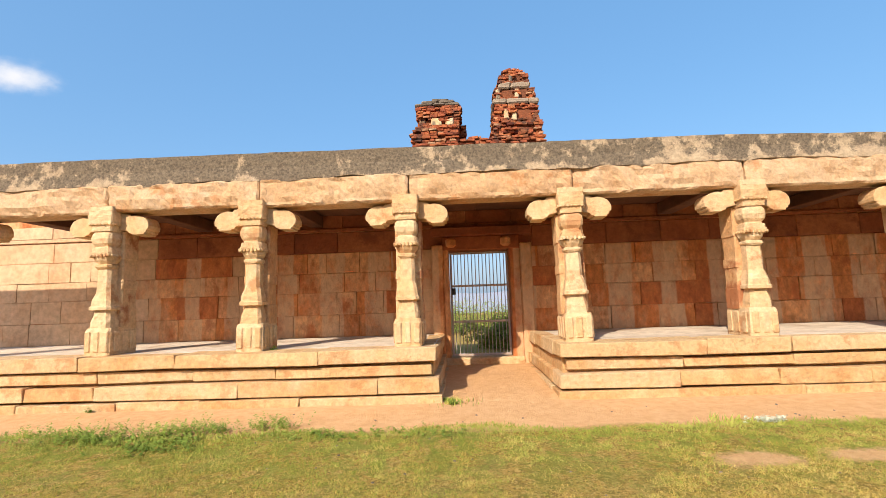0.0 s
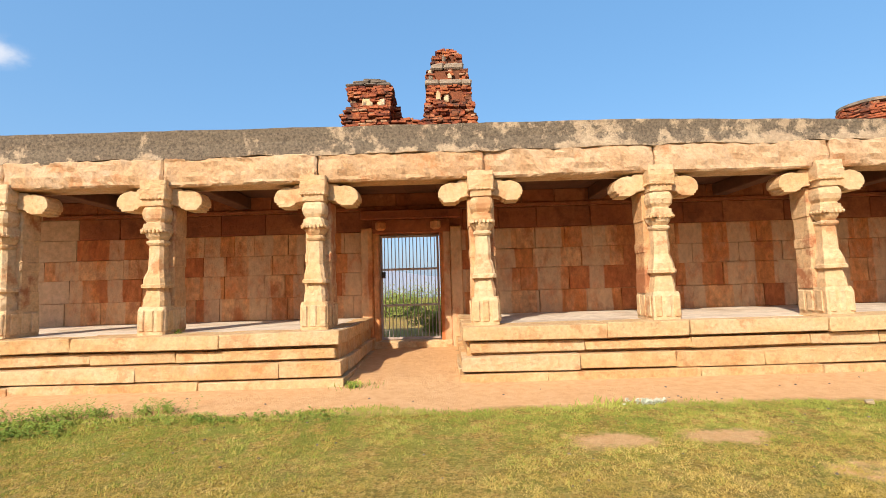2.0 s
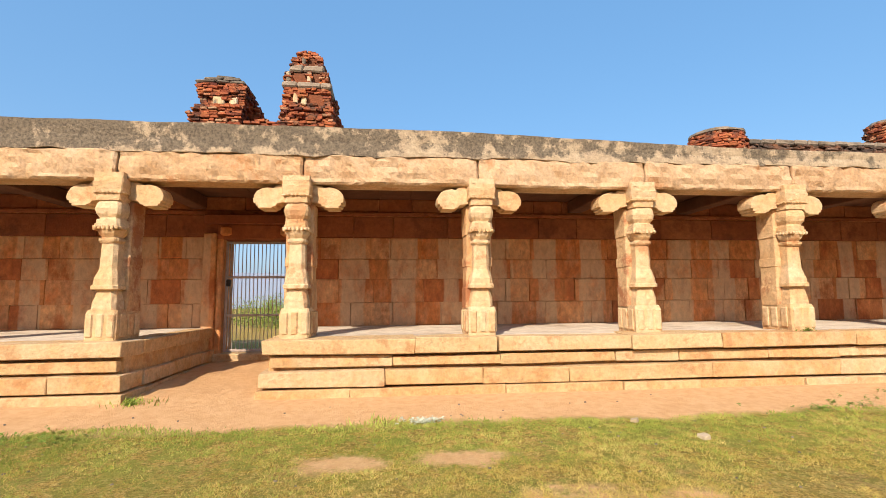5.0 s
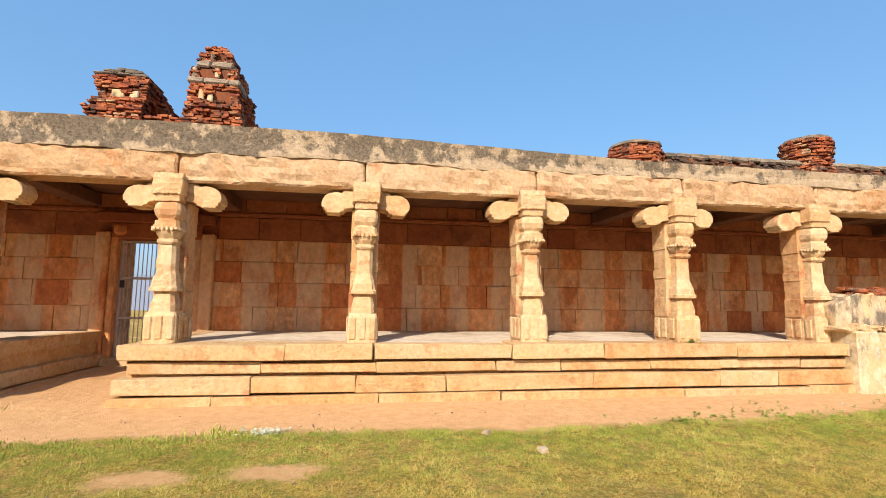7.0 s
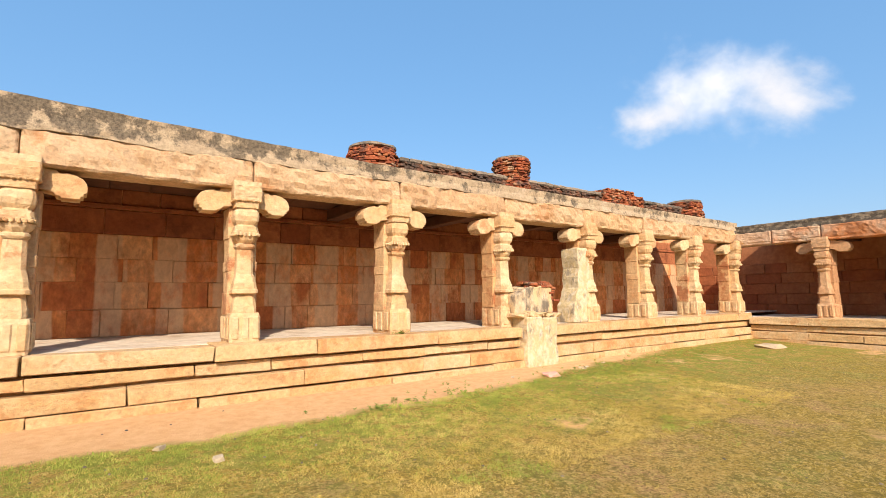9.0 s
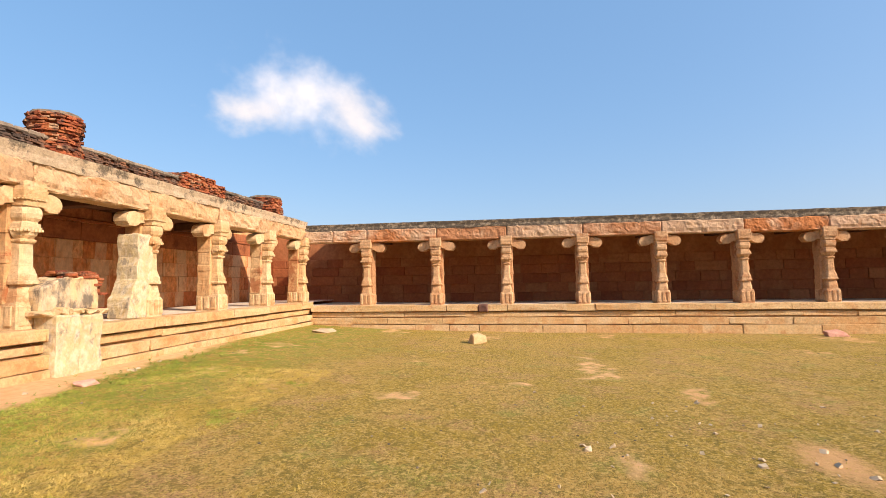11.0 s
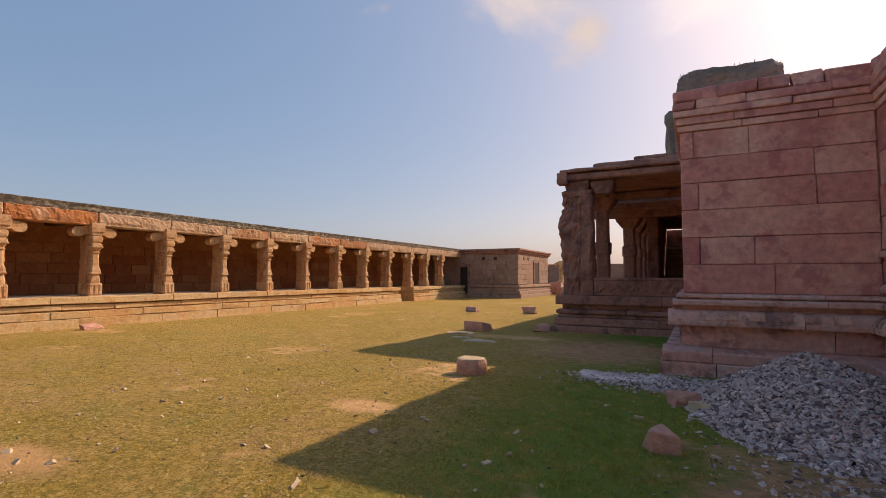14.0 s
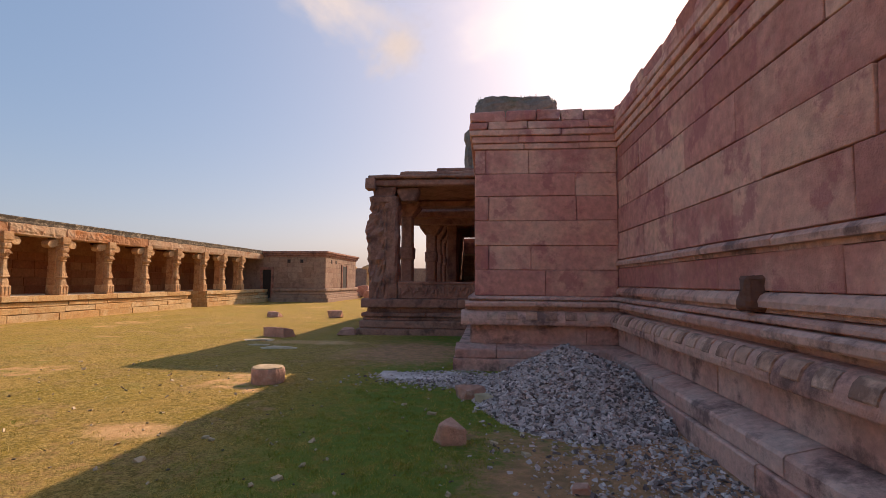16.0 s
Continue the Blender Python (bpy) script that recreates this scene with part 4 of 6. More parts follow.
for z0, z1 in zip(levels, levels[1:]):
    wall_run(XV, -19.9, YV - 0.01, "y", 1, 0.0, z0, z1, (0.8, 1.9), faces)
    wall_run(YN, -7.0, XW, "x", 1, 0.0, z0, z1, (0.9, 2.2), faces)
pieces("stone_block", faces, TEMPLE, temple)

bands = []
for d, z0, z1, ch in ((0.035, 3.73, 3.84, 0.008), (0.065, 3.84, 3.97, 0.008), (0.10, 3.97, 4.09, 0.015)):
    for f, a0, a1, ax in ((YV, XW, XV + d, "x"), (XW, YV + d, YN, "y"), (XV, -19.9, YV, "y"), (YN, -7.0, XW + d, "x")):
        wall_run(f, a0, a1, ax, 1, d, z0, z1, (0.9, 1.7), bands, ch, 0.006)
for f, a0, a1, ax in ((YV, XW, XV + 0.1, "x"), (XW, YV + 0.1, YN, "y"), (XV, -19.9, YV, "y"), (YN, -7.0, XW + 0.1, "x")):
    wall_run(f, a0, a1, ax, 1, 0.09, 4.09, 4.24, (0.4, 1.2), bands, 0.015, 0.014, 0.008, 0.03)
    wall_run(f, a0, a1, ax, 1, 0.05, 4.24, 4.45, (0.3, 1.0), bands, 0.02, 0.028, 0.008, 0.05)
pieces("cornice_stone", bands, TEMPLE, temple)

plinth = structure("plinth_temple", merged([(XW - 0.2, XW + 0.015, YV, YN, -0.5, 1.0), (XW, XV + 0.015, YV - 0.2, YV + 0.015, -0.5, 1.0)]), PLINTH,
                   "moulded sandstone plinth at the foot of the temple walls", "plinth")
low = []


def profile_run(prof, fixed, a0, a1, axis, lengths, out, gap=0.010):
    """Moulded stones: an outline of (stand-out, height) pulled along a wall face, cut into lengths."""
    k = len(prof)
    for s, e, _, _ in courses(a0, a1, (0, 1), lengths, r, lengths[0]):
        vs = []
        o = r.uniform(-0.006, 0.006)
        for a in (s + gap / 2, e - gap / 2):
            for d, z in prof:
                d2 = d + o if d > 0.03 else d
                vs.append((a, fixed + d2, z + o * 0.5) if axis == "x" else (fixed + d2, a, z + o * 0.5))
        side = [(i, (i + 1) % k, k + (i + 1) % k, k + i) for i in range(k)]
        caps = [tuple(range(k))[::-1], tuple(range(k, 2 * k))]
        fs = side + caps
        if axis == "y":
            fs = [f[::-1] for f in fs]
        out.append((vs, [f[::-1] for f in fs]))


FOOT = [(-0.05, -0.6), (0.37, -0.6), (0.37, -0.085), (0.355, -0.07), (-0.05, -0.07)]
LEDGE = [(-0.05, -0.065), (0.325, -0.065), (0.335, -0.05), (0.335, 0.075), (0.315, 0.10), (0.10, 0.155), (-0.05, 0.165)]
NECK = [(-0.05, 0.166), (0.05, 0.166), (0.05, 0.50), (-0.05, 0.50)]
ROLL = [(-0.05, 0.505), (0.225, 0.505), (0.235, 0.52), (0.24, 0.565), (0.23, 0.62), (0.205, 0.675), (0.165, 0.72), (0.11, 0.75), (-0.05, 0.76)]
FILLET = [(-0.05, 0.765), (0.03, 0.765), (0.03, 0.82), (0.15, 0.825), (0.17, 0.845), (0.17, 0.895), (0.13, 0.925), (-0.05, 0.935)]
CYMA = [(-0.05, 0.936), (0.04, 0.936), (0.04, 0.955), (0.095, 0.958), (0.11, 0.955), (0.11, 0.985), (0.07, 1.015), (-0.05, 1.02)]
for prof in (FOOT, LEDGE, NECK, ROLL, FILLET, CYMA):
    dmax = max(q[0] for q in prof)
    for f, a0, a1, ax in ((YV, XW + 0.02, XV + dmax, "x"), (XW, YV + 0.02, YN, "y"), (YN, -7.0, XW + dmax, "x")):
        profile_run(prof, f, a0, a1, ax, (0.9, 1.9), low)
for f, a0, a1 in ((XV, -15.0, YV),):
    for d, z0, z1 in ((0.35, -0.5, -0.07), (0.32, -0.065, 0.11), (0.075, 0.11, 0.5), (0.22, 0.5, 0.75), (0.12, 0.76, 1.02)):
        wall_run(f, a0, a1, "y", 1, d, z0, z1, (0.9, 1.9), low, 0.02)
STRING = [(-0.05, 1.025), (0.02, 1.025), (0.02, 1.065), (0.085, 1.07), (0.09, 1.12), (0.06, 1.17), (0.02, 1.195), (-0.05, 1.198)]
STRING2 = [(-0.05, 1.53), (0.02, 1.53), (0.025, 1.57), (0.085, 1.575), (0.09, 1.625), (0.05, 1.665), (-0.05, 1.678)]
profile_run(STRING, XW, YV + 0.05, YN, "y", (1.2, 2.2), low)
profile_run(STRING2, XW, YV + 0.05, YN, "y", (1.2, 2.2), low)
pieces("plinth_stone", low, PLINTH, plinth)
lugs = []
CURVE = [(0.10, 0.60), (0.242, 0.60), (0.246, 0.612), (0.238, 0.64), (0.216, 0.69), (0.176, 0.73), (0.10, 0.742)]
for k in range(20):
    y, w = YV + 0.45 + k * 0.345 + r.uniform(-0.012, 0.012), r.uniform(0.19, 0.215)
    profile_run(CURVE, XW, y, y + w, "y", (w, w), lugs, 0.0)
for k in range(6):
    x = XW + 0.45 + k * 0.345
    profile_run(CURVE, YV, x, x + 0.2, "x", (0.2, 0.2), lugs, 0.0)
pieces("worn_boss", lugs, BOSS, plinth)
stub = thing("projecting_stone", Matrix.Translation((XW + 0.10, -5.55, 1.03)), "dark broken stone stub projecting from the temple wall", "stone")
part("stub", box_bm(-0.12, 0.07, -0.08, 0.11, 0, 0.31, 0.03, 7, 0.04, 6, 2), DARKSTONE, stub)

# porch in front of the vestibule
porch = structure("porch", merged([(4.5, 8.72, -27.5, -15.55, -0.5, 0.73)]), PORCH, "ruined open porch on a moulded stone base beside the temple", "porch")
pb = []
for d, z0, z1, ch in ((0.36, -0.5, -0.1, 0.015), (0.29, -0.1, 0.13, 0.03), (0.20, 0.13, 0.22, 0.01), (0.25, 0.22, 0.36, 0.03), (0.10, 0.36, 0.50, 0.01), (0.26, 0.50, 0.76, 0.025)):
    for f, a0, a1, ax in ((-15.6, 5.4, 8.75 + d, "x"), (8.75, -27.4, -15.6, "y")):
        wall_run(f, a0, a1, ax, 1, d, z0, z1, (1.5, 3.2), pb, ch, 0.008, 0.007)
pieces("base_stone", pb, PORCH_BASE, porch)
part("parapet_panel", box_bm(5.45, 7.95, -15.78, -15.56, 0.76, 1.24, 0.02), PORCH, porch)
rel = []
for k in range(24):
    a = 5.6 + k * 0.098
    rel.append(block_data((a, -15.56, 1.0 + 0.09 * math.sin(k * 1.9)), (0.075, 0.06, r.uniform(0.12, 0.26)), 0.028, r, 0.02, Matrix.Rotation(r.uniform(-0.7, 0.7), 3, "Y")))
part("carved_relief", joined(rel), PORCH, porch)
part("parapet_rail", box_bm(5.45, 7.95, -15.79, -15.53, 1.19, 1.27, 0.02), PORCH, porch)


def rugged(name, levels, seed, parent, amount=0.05, scale=3.5):
    bm = loft(levels, 0.05)
    bmesh.ops.subdivide_edges(bm, edges=[e for e in bm.edges if e.calc_length() > 0.12], cuts=2, use_grid_fill=True)
    wear(bm, amount, scale, seed)
    wear(bm, amount * 0.35, scale * 3.5, seed + 3)
    ob = part(name, bm, PORCH, parent)
    return ob


cp = thing("corner_pillar", Matrix.Translation((8.4, -15.85, 0.76)), "massive weathered carved pillar at the porch corner", "pillar")
rugged("worn_figure", [(0, 0.24, -0.3, 0.3), (0.5, 0.25, -0.3, 0.3), (1.0, 0.27, -0.32, 0.3), (1.5, 0.34, -0.34, 0.3), (2.0, 0.36, -0.34, 0.3), (2.3, 0.29, -0.3, 0.3), (2.6, 0.22, -0.3, 0.3), (2.9, 0.22, -0.3, 0.3)],
       3, cp, 0.11, 4.5).location = (0.18, 0, 0)
rugged("pier", [(0, 0.20, -0.34, 0.34), (0.9, 0.19, -0.34, 0.34), (1.9, 0.2, -0.34, 0.34), (2.6, 0.19, -0.34, 0.34), (2.9, 0.22, -0.34, 0.34)], 8, cp, 0.075, 5).location = (-0.22, 0, 0)
rugged("capital", [(2.9, 0.42, -0.34, 0.34), (3.05, 0.44, -0.36, 0.36), (3.10, 0.30, -0.3, 0.3), (3.34, 0.36, -0.34, 0.34)], 11, cp, 0.03)
rugged("corbel", [(2.96, 0.22, -0.2, 0.2), (3.2, 0.34, -0.24, 0.24), (3.32, 0.34, -0.24, 0.24)], 12, cp, 0.02).location = (-0.72, 0, 0)


def hall_pillar(x, y, h):
    p = thing("hall_pillar", Matrix.Translation((x, y, 0.74)), "dark carved sandstone pillar inside the ruined porch", "pillar", "porch pillars")
    rugged("shaft", [(0, 0.27, -0.27, 0.27), (0.5, 0.27, -0.27, 0.27), (0.55, 0.21, -0.21, 0.21), (1.3, 0.21, -0.21, 0.21), (1.35, 0.25, -0.25, 0.25), (1.7, 0.25, -0.25, 0.25), (1.75, 0.2, -0.2, 0.2),
                     (h - 0.5, 0.2, -0.2, 0.2)], x + y, p, 0.02)
    rugged("capital", [(h - 0.5, 0.24, -0.24, 0.24), (h - 0.3, 0.36, -0.36, 0.36), (h - 0.18, 0.44, -0.44, 0.44), (h, 0.5, -0.5, 0.5)], x, p, 0.03)


hall_pillar(8.12, -18.3, 3.3)
for x, y in ((7.55, -20.7), (7.55, -22.8), (7.55, -24.9), (7.55, -27.0)):
    hall_pillar(x, y, 2.9)
rf = structure("roof_porch", merged([(5.3, 8.82, -19.2, -15.4, 4.12, 4.32, 0.04), (4.5, 8.2, -27.6, -19.3, 3.66, 3.95, 0.04), (5.3, 8.8, -18.6, -18.0, 3.9, 4.1, 0.02), (7.9, 8.8, -19.0, -16.2, 3.95, 4.115, 0.02)]),
               PORCH, "thick stone roof slabs of the porch", "roof")
for q, s in (((5.4, 8.85, -17.0, -15.3, 4.345, 4.44), 1), ((8.62, 8.92, -15.6, -15.25, 4.0, 4.36), 4), ((5.4, 7.9, -18.0, -15.4, 4.44, 4.56), 7), ((5.4, 6.8, -18.0, -15.5, 4.56, 4.66), 9)):
    part("roof_stone", box_bm(*q, 0.03, 14, 0.03, 3, s), PORCH, rf)
# This wall is added to keep the porch interior dark.
part("inner_wall", box_bm(6.6, 7.0, -28.0, -21.6, 0.7, 3.7, 0.02, 20, 0.03), PORCH, porch)
part("lintel_wall", box_bm(5.3, 8.8, -20.0, -19.6, 3.45, 4.12, 0.02, 14, 0.02), PORCH, porch)
part("hall_wall", joined([block_data((5.3 + r.uniform(-0.02, 0.02), -27.7, 0.9 + k * 0.2), (2.8, 0.3, 0.19), 0.03, r, 0.012) for k in range(10)]), PALE, porch)
# Plain wall added to close the south end against light.
part("end_wall", box_bm(5.0, 8.0, -28.3, -27.9, 0.7, 3.66, 0.02, 14, 0.02), PORCH, porch)

# ruined tower over the sanctuary, overgrown
sh = thing("ruined_tower_stump", Matrix.Translation((4.12, -22.5, 5.06)) @ Matrix.Scale(1.25, 4), "grey ruined brick tower stump overgrown with weeds on the temple roof", "tower")
bm = loft([(-1.15, 1.5, -1.3, 1.3), (0.8, 1.45, -1.3, 1.3), (1.9, 1.42, -1.25, 1.25), (2.4, 1.34, -1.2, 1.2), (2.85, 1.34, -1.2, 1.2), (3.1, 1.2, -1.1, 1.1)], 0.2)
bmesh.ops.subdivide_edges(bm, edges=bm.edges[:], cuts=4, use_grid_fill=True)
wear(bm, 0.10, 2.2, 5)
wear(bm, 0.05, 8, 6)
part("masonry", bm, STUMP, sh)
fl = box_bm(1.0, 1.68, -1.0, 1.0, -1.0, 2.1, 0.1, 10, 0.12, 2.5, 3)
part("broken_flank", fl, STUMP, sh)
wv, wf = [], []
for k in range(900):
    a, q = r.uniform(-1.25, 1.25), r.uniform(-1.1, 1.1)
    h, w, t = r.uniform(0.05, 0.22), r.uniform(0.01, 0.025), r.uniform(0, 6.28)
    z = 3.05 - 0.05 * max(abs(a), abs(q)) ** 4
    dx, dy = w * math.cos(t), w * math.sin(t)
    i = len(wv)
    wv += [(a - dx, q - dy, z), (a + dx, q + dy, z), (a + r.uniform(-0.06, 0.06), q + r.uniform(-0.06, 0.06), z + h)]
    wf.append((i, i + 1, i + 2))
part("weeds", (wv, wf), TURF, sh)["kind"] = "stuff"
# ---- brick ruins on the north roof ----


def brick_pile(name, x, y, z, sections, label, caps=(), seed=1, holes=(), patches=()):
    """Courses of broken brick around a dark core. sections: (z low, z high, x0, x1, half depth)."""
    r = random.Random(seed)
    t = thing(name, Matrix.Translation((x, y, z)), label, "brick ruin", "brick ruins on the roof")
    core, bricks = [], []
    for z0, z1, x0, x1, hd, *back in sections:
        yo = back[0] if back else 0.0
        core.append(block_data(((x0 + x1) / 2, yo, (z0 + z1) / 2), (x1 - x0 - 0.10, 2 * hd - 0.10, z1 - z0), 0.03, r, 0.02))
        n = max(1, round((z1 - z0) / 0.056))
        for k in range(n):
            zc = z0 + (k + 0.5) * (z1 - z0) / n
            o = r.uniform(-0.05, 0.04)
            for side in (-1, 1):
                a = x0 + r.uniform(-0.03, 0.05) - o
                while a < x1 - 0.04:
                    w = min(r.uniform(0.09, 0.2), x1 - a + 0.02)
                    hole = any(hx0 < a + w / 2 < hx1 and hz0 < zc < hz1 for hx0, hx1, hz0, hz1 in holes)
                    if not hole and r.random() > 0.11:
                        d = 0.14 + r.uniform(-0.02, 0.035)
                        bricks.append(block_data((a + w / 2, yo + side * (hd - 0.05 + r.uniform(-0.04, 0.04) + o * 0.5), zc), (w - 0.008, d, 0.05), 0.007, r, 0.012))
                    a += w
                b = -hd
                while b < hd:
                    w = r.uniform(0.12, 0.24)
                    if r.random() > 0.11:
                        bricks.append(block_data(((x0 if side < 0 else x1) - side * 0.05 - side * abs(o) + r.uniform(-0.03, 0.03), yo + b + w / 2, zc), (0.14, w - 0.008, 0.05), 0.007, r, 0.012))
                    b += w
    for v in core:
        part("core", v, BRICK_DARK, t)
    part("brickwork", joined(bricks), BRICK, t)["kind"] = "stuff"
    for x0, x1, z0, z1, hd in caps:
        a = x0
        while a < x1 - 0.05:
            w = min(r.uniform(0.25, 0.5), x1 - a)
            v = block_data((a + w / 2, 0, (z0 + z1) / 2), (w - 0.01, 2 * hd, z1 - z0), 0.03, r, 0.015)
            part("cap_stone", v, CAPSTONE, t)
            a += w
    for x0, x1, z0, z1, d in patches:
        part("plaster_patch", block_data(((x0 + x1) / 2, -d, (z0 + z1) / 2), (x1 - x0, 0.12, z1 - z0), 0.02, r, 0.015), LIME, t)
    return t


ZT = 4.3
structure("parapet_ledge", merged([(-2, 2.6, 10.1, 11.2, 4.3, 4.5, 0.02)]), PLASTER, "plastered ledge under the brick ruin", "ledge")
brick_pile("ruined_brick_turret", 0.0, 10.55, ZT, [
    (0.15, 0.45, -0.88, 0.02, 0.40), (0.45, 0.80, -0.95, 0.06, 0.44), (0.80, 0.92, -0.90, 0.08, 0.42), (0.92, 1.12, -0.78, 0.10, 0.36), (1.12, 1.38, -0.83, 0.14, 0.40),
    (0.15, 1.16, -0.70, 0.24, 0.34, 0.62), (1.16, 1.36, -0.62, 0.10, 0.30, 0.62), (0.15, 0.82, -0.50, 0.34, 0.30, 1.1), (0.82, 1.1, -0.45, 0.15, 0.25, 1.1),
    (0.15, 0.62, 0.05, 0.90, 0.34), (0.62, 0.70, 0.30, 0.55, 0.3),
    (0.15, 0.62, 0.80, 1.93, 0.44), (0.62, 0.95, 0.83, 1.88, 0.43), (0.95, 1.35, 0.85, 1.82, 0.40), (1.46, 1.72, 0.88, 1.76, 0.36), (1.84, 2.06, 1.0, 1.64, 0.30),
    (2.06, 2.18, 1.08, 1.58, 0.26), (2.18, 2.26, 1.18, 1.46, 0.2), (0.15, 0.95, 1.0, 1.98, 0.34, 0.62), (0.95, 1.5, 1.05, 1.86, 0.3, 0.6), (1.5, 1.9, 1.1, 1.7, 0.26, 0.5)],
    "two ruined red brick turrets standing over the gateway", [(-0.86, 0.12, 1.37, 1.45, 0.42), (-0.72, 0.02, 1.45, 1.53, 0.36), (-0.5, -0.12, 1.53, 1.58, 0.3), (0.84, 1.84, 1.34, 1.47, 0.43), (0.98, 1.68, 1.72, 1.85, 0.37)], 5,
    [(-0.68, -0.52, 0.93, 1.11), (1.3, 1.75, 1.0, 1.25), (1.08, 1.30, 1.48, 1.70), (1.46, 1.62, 1.48, 1.70), (1.36, 1.50, 1.86, 2.04)],
    [(1.08, 1.18, 1.0, 1.24, 0.37), (1.24, 1.34, 0.97, 1.15, 0.37), (0.93, 1.01, 1.48, 1.70, 0.33), (1.34, 1.43, 1.48, 1.70, 0.33), (-0.50, -0.28, 0.93, 1.11, 0.34), (-0.2, -0.02, 0.93, 1.08, 0.34),
     (1.22, 1.30, 1.86, 2.04, 0.28)])


def brick_drum(x, y, z, rings, label, cap, seed):
    """A round stump: rings of broken brick of (z low, z high, radius) under a rough dark cap."""
    r = random.Random(seed)
    t = thing("broken_brick_stump", Matrix.Translation((x, y, z)), label, "brick ruin", "brick ruins on the roof")
    part("core", turned([(q[0], q[2] - 0.09) for q in rings] + [(rings[-1][1], rings[-1][2] - 0.09)], 14, 0, 0, 0.02, seed), BRICK_DARK, t)
    bricks = []
    for z0, z1, rad in rings:
        n = max(1, round((z1 - z0) / 0.058))
        for k in range(n):
            a, o = r.uniform(0, 1), r.uniform(-0.03, 0.03)
            end = a + 6.2
            while a < end:
                w = r.uniform(0.09, 0.19)
                if r.random() > 0.08:
                    q = rad + o - 0.06 + r.uniform(-0.03, 0.03)
                    bricks.append(block_data((q * math.sin(a), -q * math.cos(a), z0 + (k + 0.5) * (z1 - z0) / n), (w, 0.14, 0.05), 0.007, r, 0.013, Matrix.Rotation(a, 3, "Z")))
                a += w / rad
    part("brickwork", joined(bricks), BRICK, t)["kind"] = "stuff"
    z0, z1, rad = cap
    part("cap_stone", turned([(z0, rad * 0.9), (z0 + 0.02, rad), (z1 - 0.05, rad * 0.97), (z1 - 0.01, rad * 0.7), (z1, rad * 0.35)], 16, 0, 0, 0.035, seed + 2), CAPSTONE, t)


brick_drum(10.75, 10.7, ZT, [(0, 0.58, 0.62), (0.58, 0.74, 0.58)], "low broken brick stump on the gallery roof", (0.73, 0.86, 0.6), 7)
brick_drum(15.5, 10.7, ZT, [(0, 0.45, 0.56), (0.45, 0.75, 0.50), (0.75, 0.98, 0.54), (0.98, 1.2, 0.56)], "drum-like brick stump with a dark cap on the gallery roof", (1.18, 1.31, 0.52), 9)
brick_pile("broken_brick_stump", 20.6, 10.7, ZT, [(0, 0.72, -1.1, 1.3, 0.34), (0.72, 0.84, -0.8, 0.7, 0.34)], "heap of broken brickwork on the gallery roof", (), 11)
brick_drum(25.4, 10.7, ZT, [(0, 0.5, 0.72), (0.5, 0.86, 0.68)], "small brick stump on the gallery roof", (0.84, 0.98, 0.7), 13)
par = brick_pile("brick_parapet", 18.9, 10.75, ZT, [(-0.4, 0.54, -7.5, 6.0, 0.28)], "long low blackened brick parapet behind the roof", [(-7.5, 6.0, 0.53, 0.65, 0.32)], 15)
for c in par.children:
    if c.name.startswith("brickwork"):
        c.data.materials[0] = BRICK_OLD

# plastered masonry pier in front of the platform
pier = thing("plastered_pier", Matrix.Translation((12.55, 6.85, -0.05)), "broken brick pier with flaking stained whitewash against the platform", "pier")
part("lower_block", box_bm(-0.44, -0.02, -0.05, 0.7, 0, 1.0, 0.025, 12, 0.03, 3, 4), LIME_WHITE, pier, "chalky white plaster with yellow stains")
part("lower_block", box_bm(-0.015, 0.42, -0.04, 0.7, 0, 0.98, 0.025, 12, 0.03, 3, 6), LIME_WHITE, pier, "chalky white plaster with yellow stains")
r = random.Random(29)
part("broken_ledge", joined([block_data((-0.5 + k * 0.125, 0.24 + r.uniform(-0.03, 0.03), 1.03 + r.uniform(-0.02, 0.02)), (r.uniform(0.1, 0.17), r.uniform(0.38, 0.46), r.uniform(0.05, 0.12)), 0.02, r, 0.03) for k in range(9)]), STEP, pier)
up = box_bm(-0.50, 0.58, 0.22, 0.72, 1.06, 1.62, 0.02, 18, 0.03, 3, 8)
for v in up.verts:
    if v.co.z > 1.2:
        v.co.z -= max(0.0, -0.05 - v.co.x) * 0.45 - 0.03 * noise.noise((v.co.x * 6, v.co.y * 6, 2))
part("upper_block", up, LIME, pier, "plaster with black weather streaks")
stubm = extrude_profile([(1.52, 0.8), (2.12, 0.8), (2.12, 2.52), (1.74, 2.52), (1.72, 2.3), (1.77, 2.05), (1.72, 1.85), (1.73, 1.6), (1.64, 1.42), (1.62, 1.28), (1.54, 1.2), (1.53, 1.0)], 0.45, 0.95, "y", 0.02)
bmesh.ops.subdivide_edges(stubm, edges=[e for e in stubm.edges if e.calc_length() > 0.15], cuts=3, use_grid_fill=True)
wear(stubm, 0.02, 6, 2)
part("plaster_buttress", stubm, LIME_WHITE, pier)
r = random.Random(30)
bk = [block_data((r.uniform(-0.05, 0.66), r.uniform(0.24, 0.66), 1.61 + r.uniform(0, 0.09)), (0.18, 0.1, 0.045), 0.008, r, 0.005, Matrix.Rotation(r.uniform(-0.2, 0.2), 3, "Z")) for _ in range(44)]
bk += [block_data((0.62 + r.uniform(-0.06, 0.06), 0.24 + r.uniform(0, 0.3), 1.06 + k * 0.052), (0.16, 0.14, 0.045), 0.008, r, 0.005) for k in range(11)]
part("broken_bricks", joined(bk), BRICK, pier)

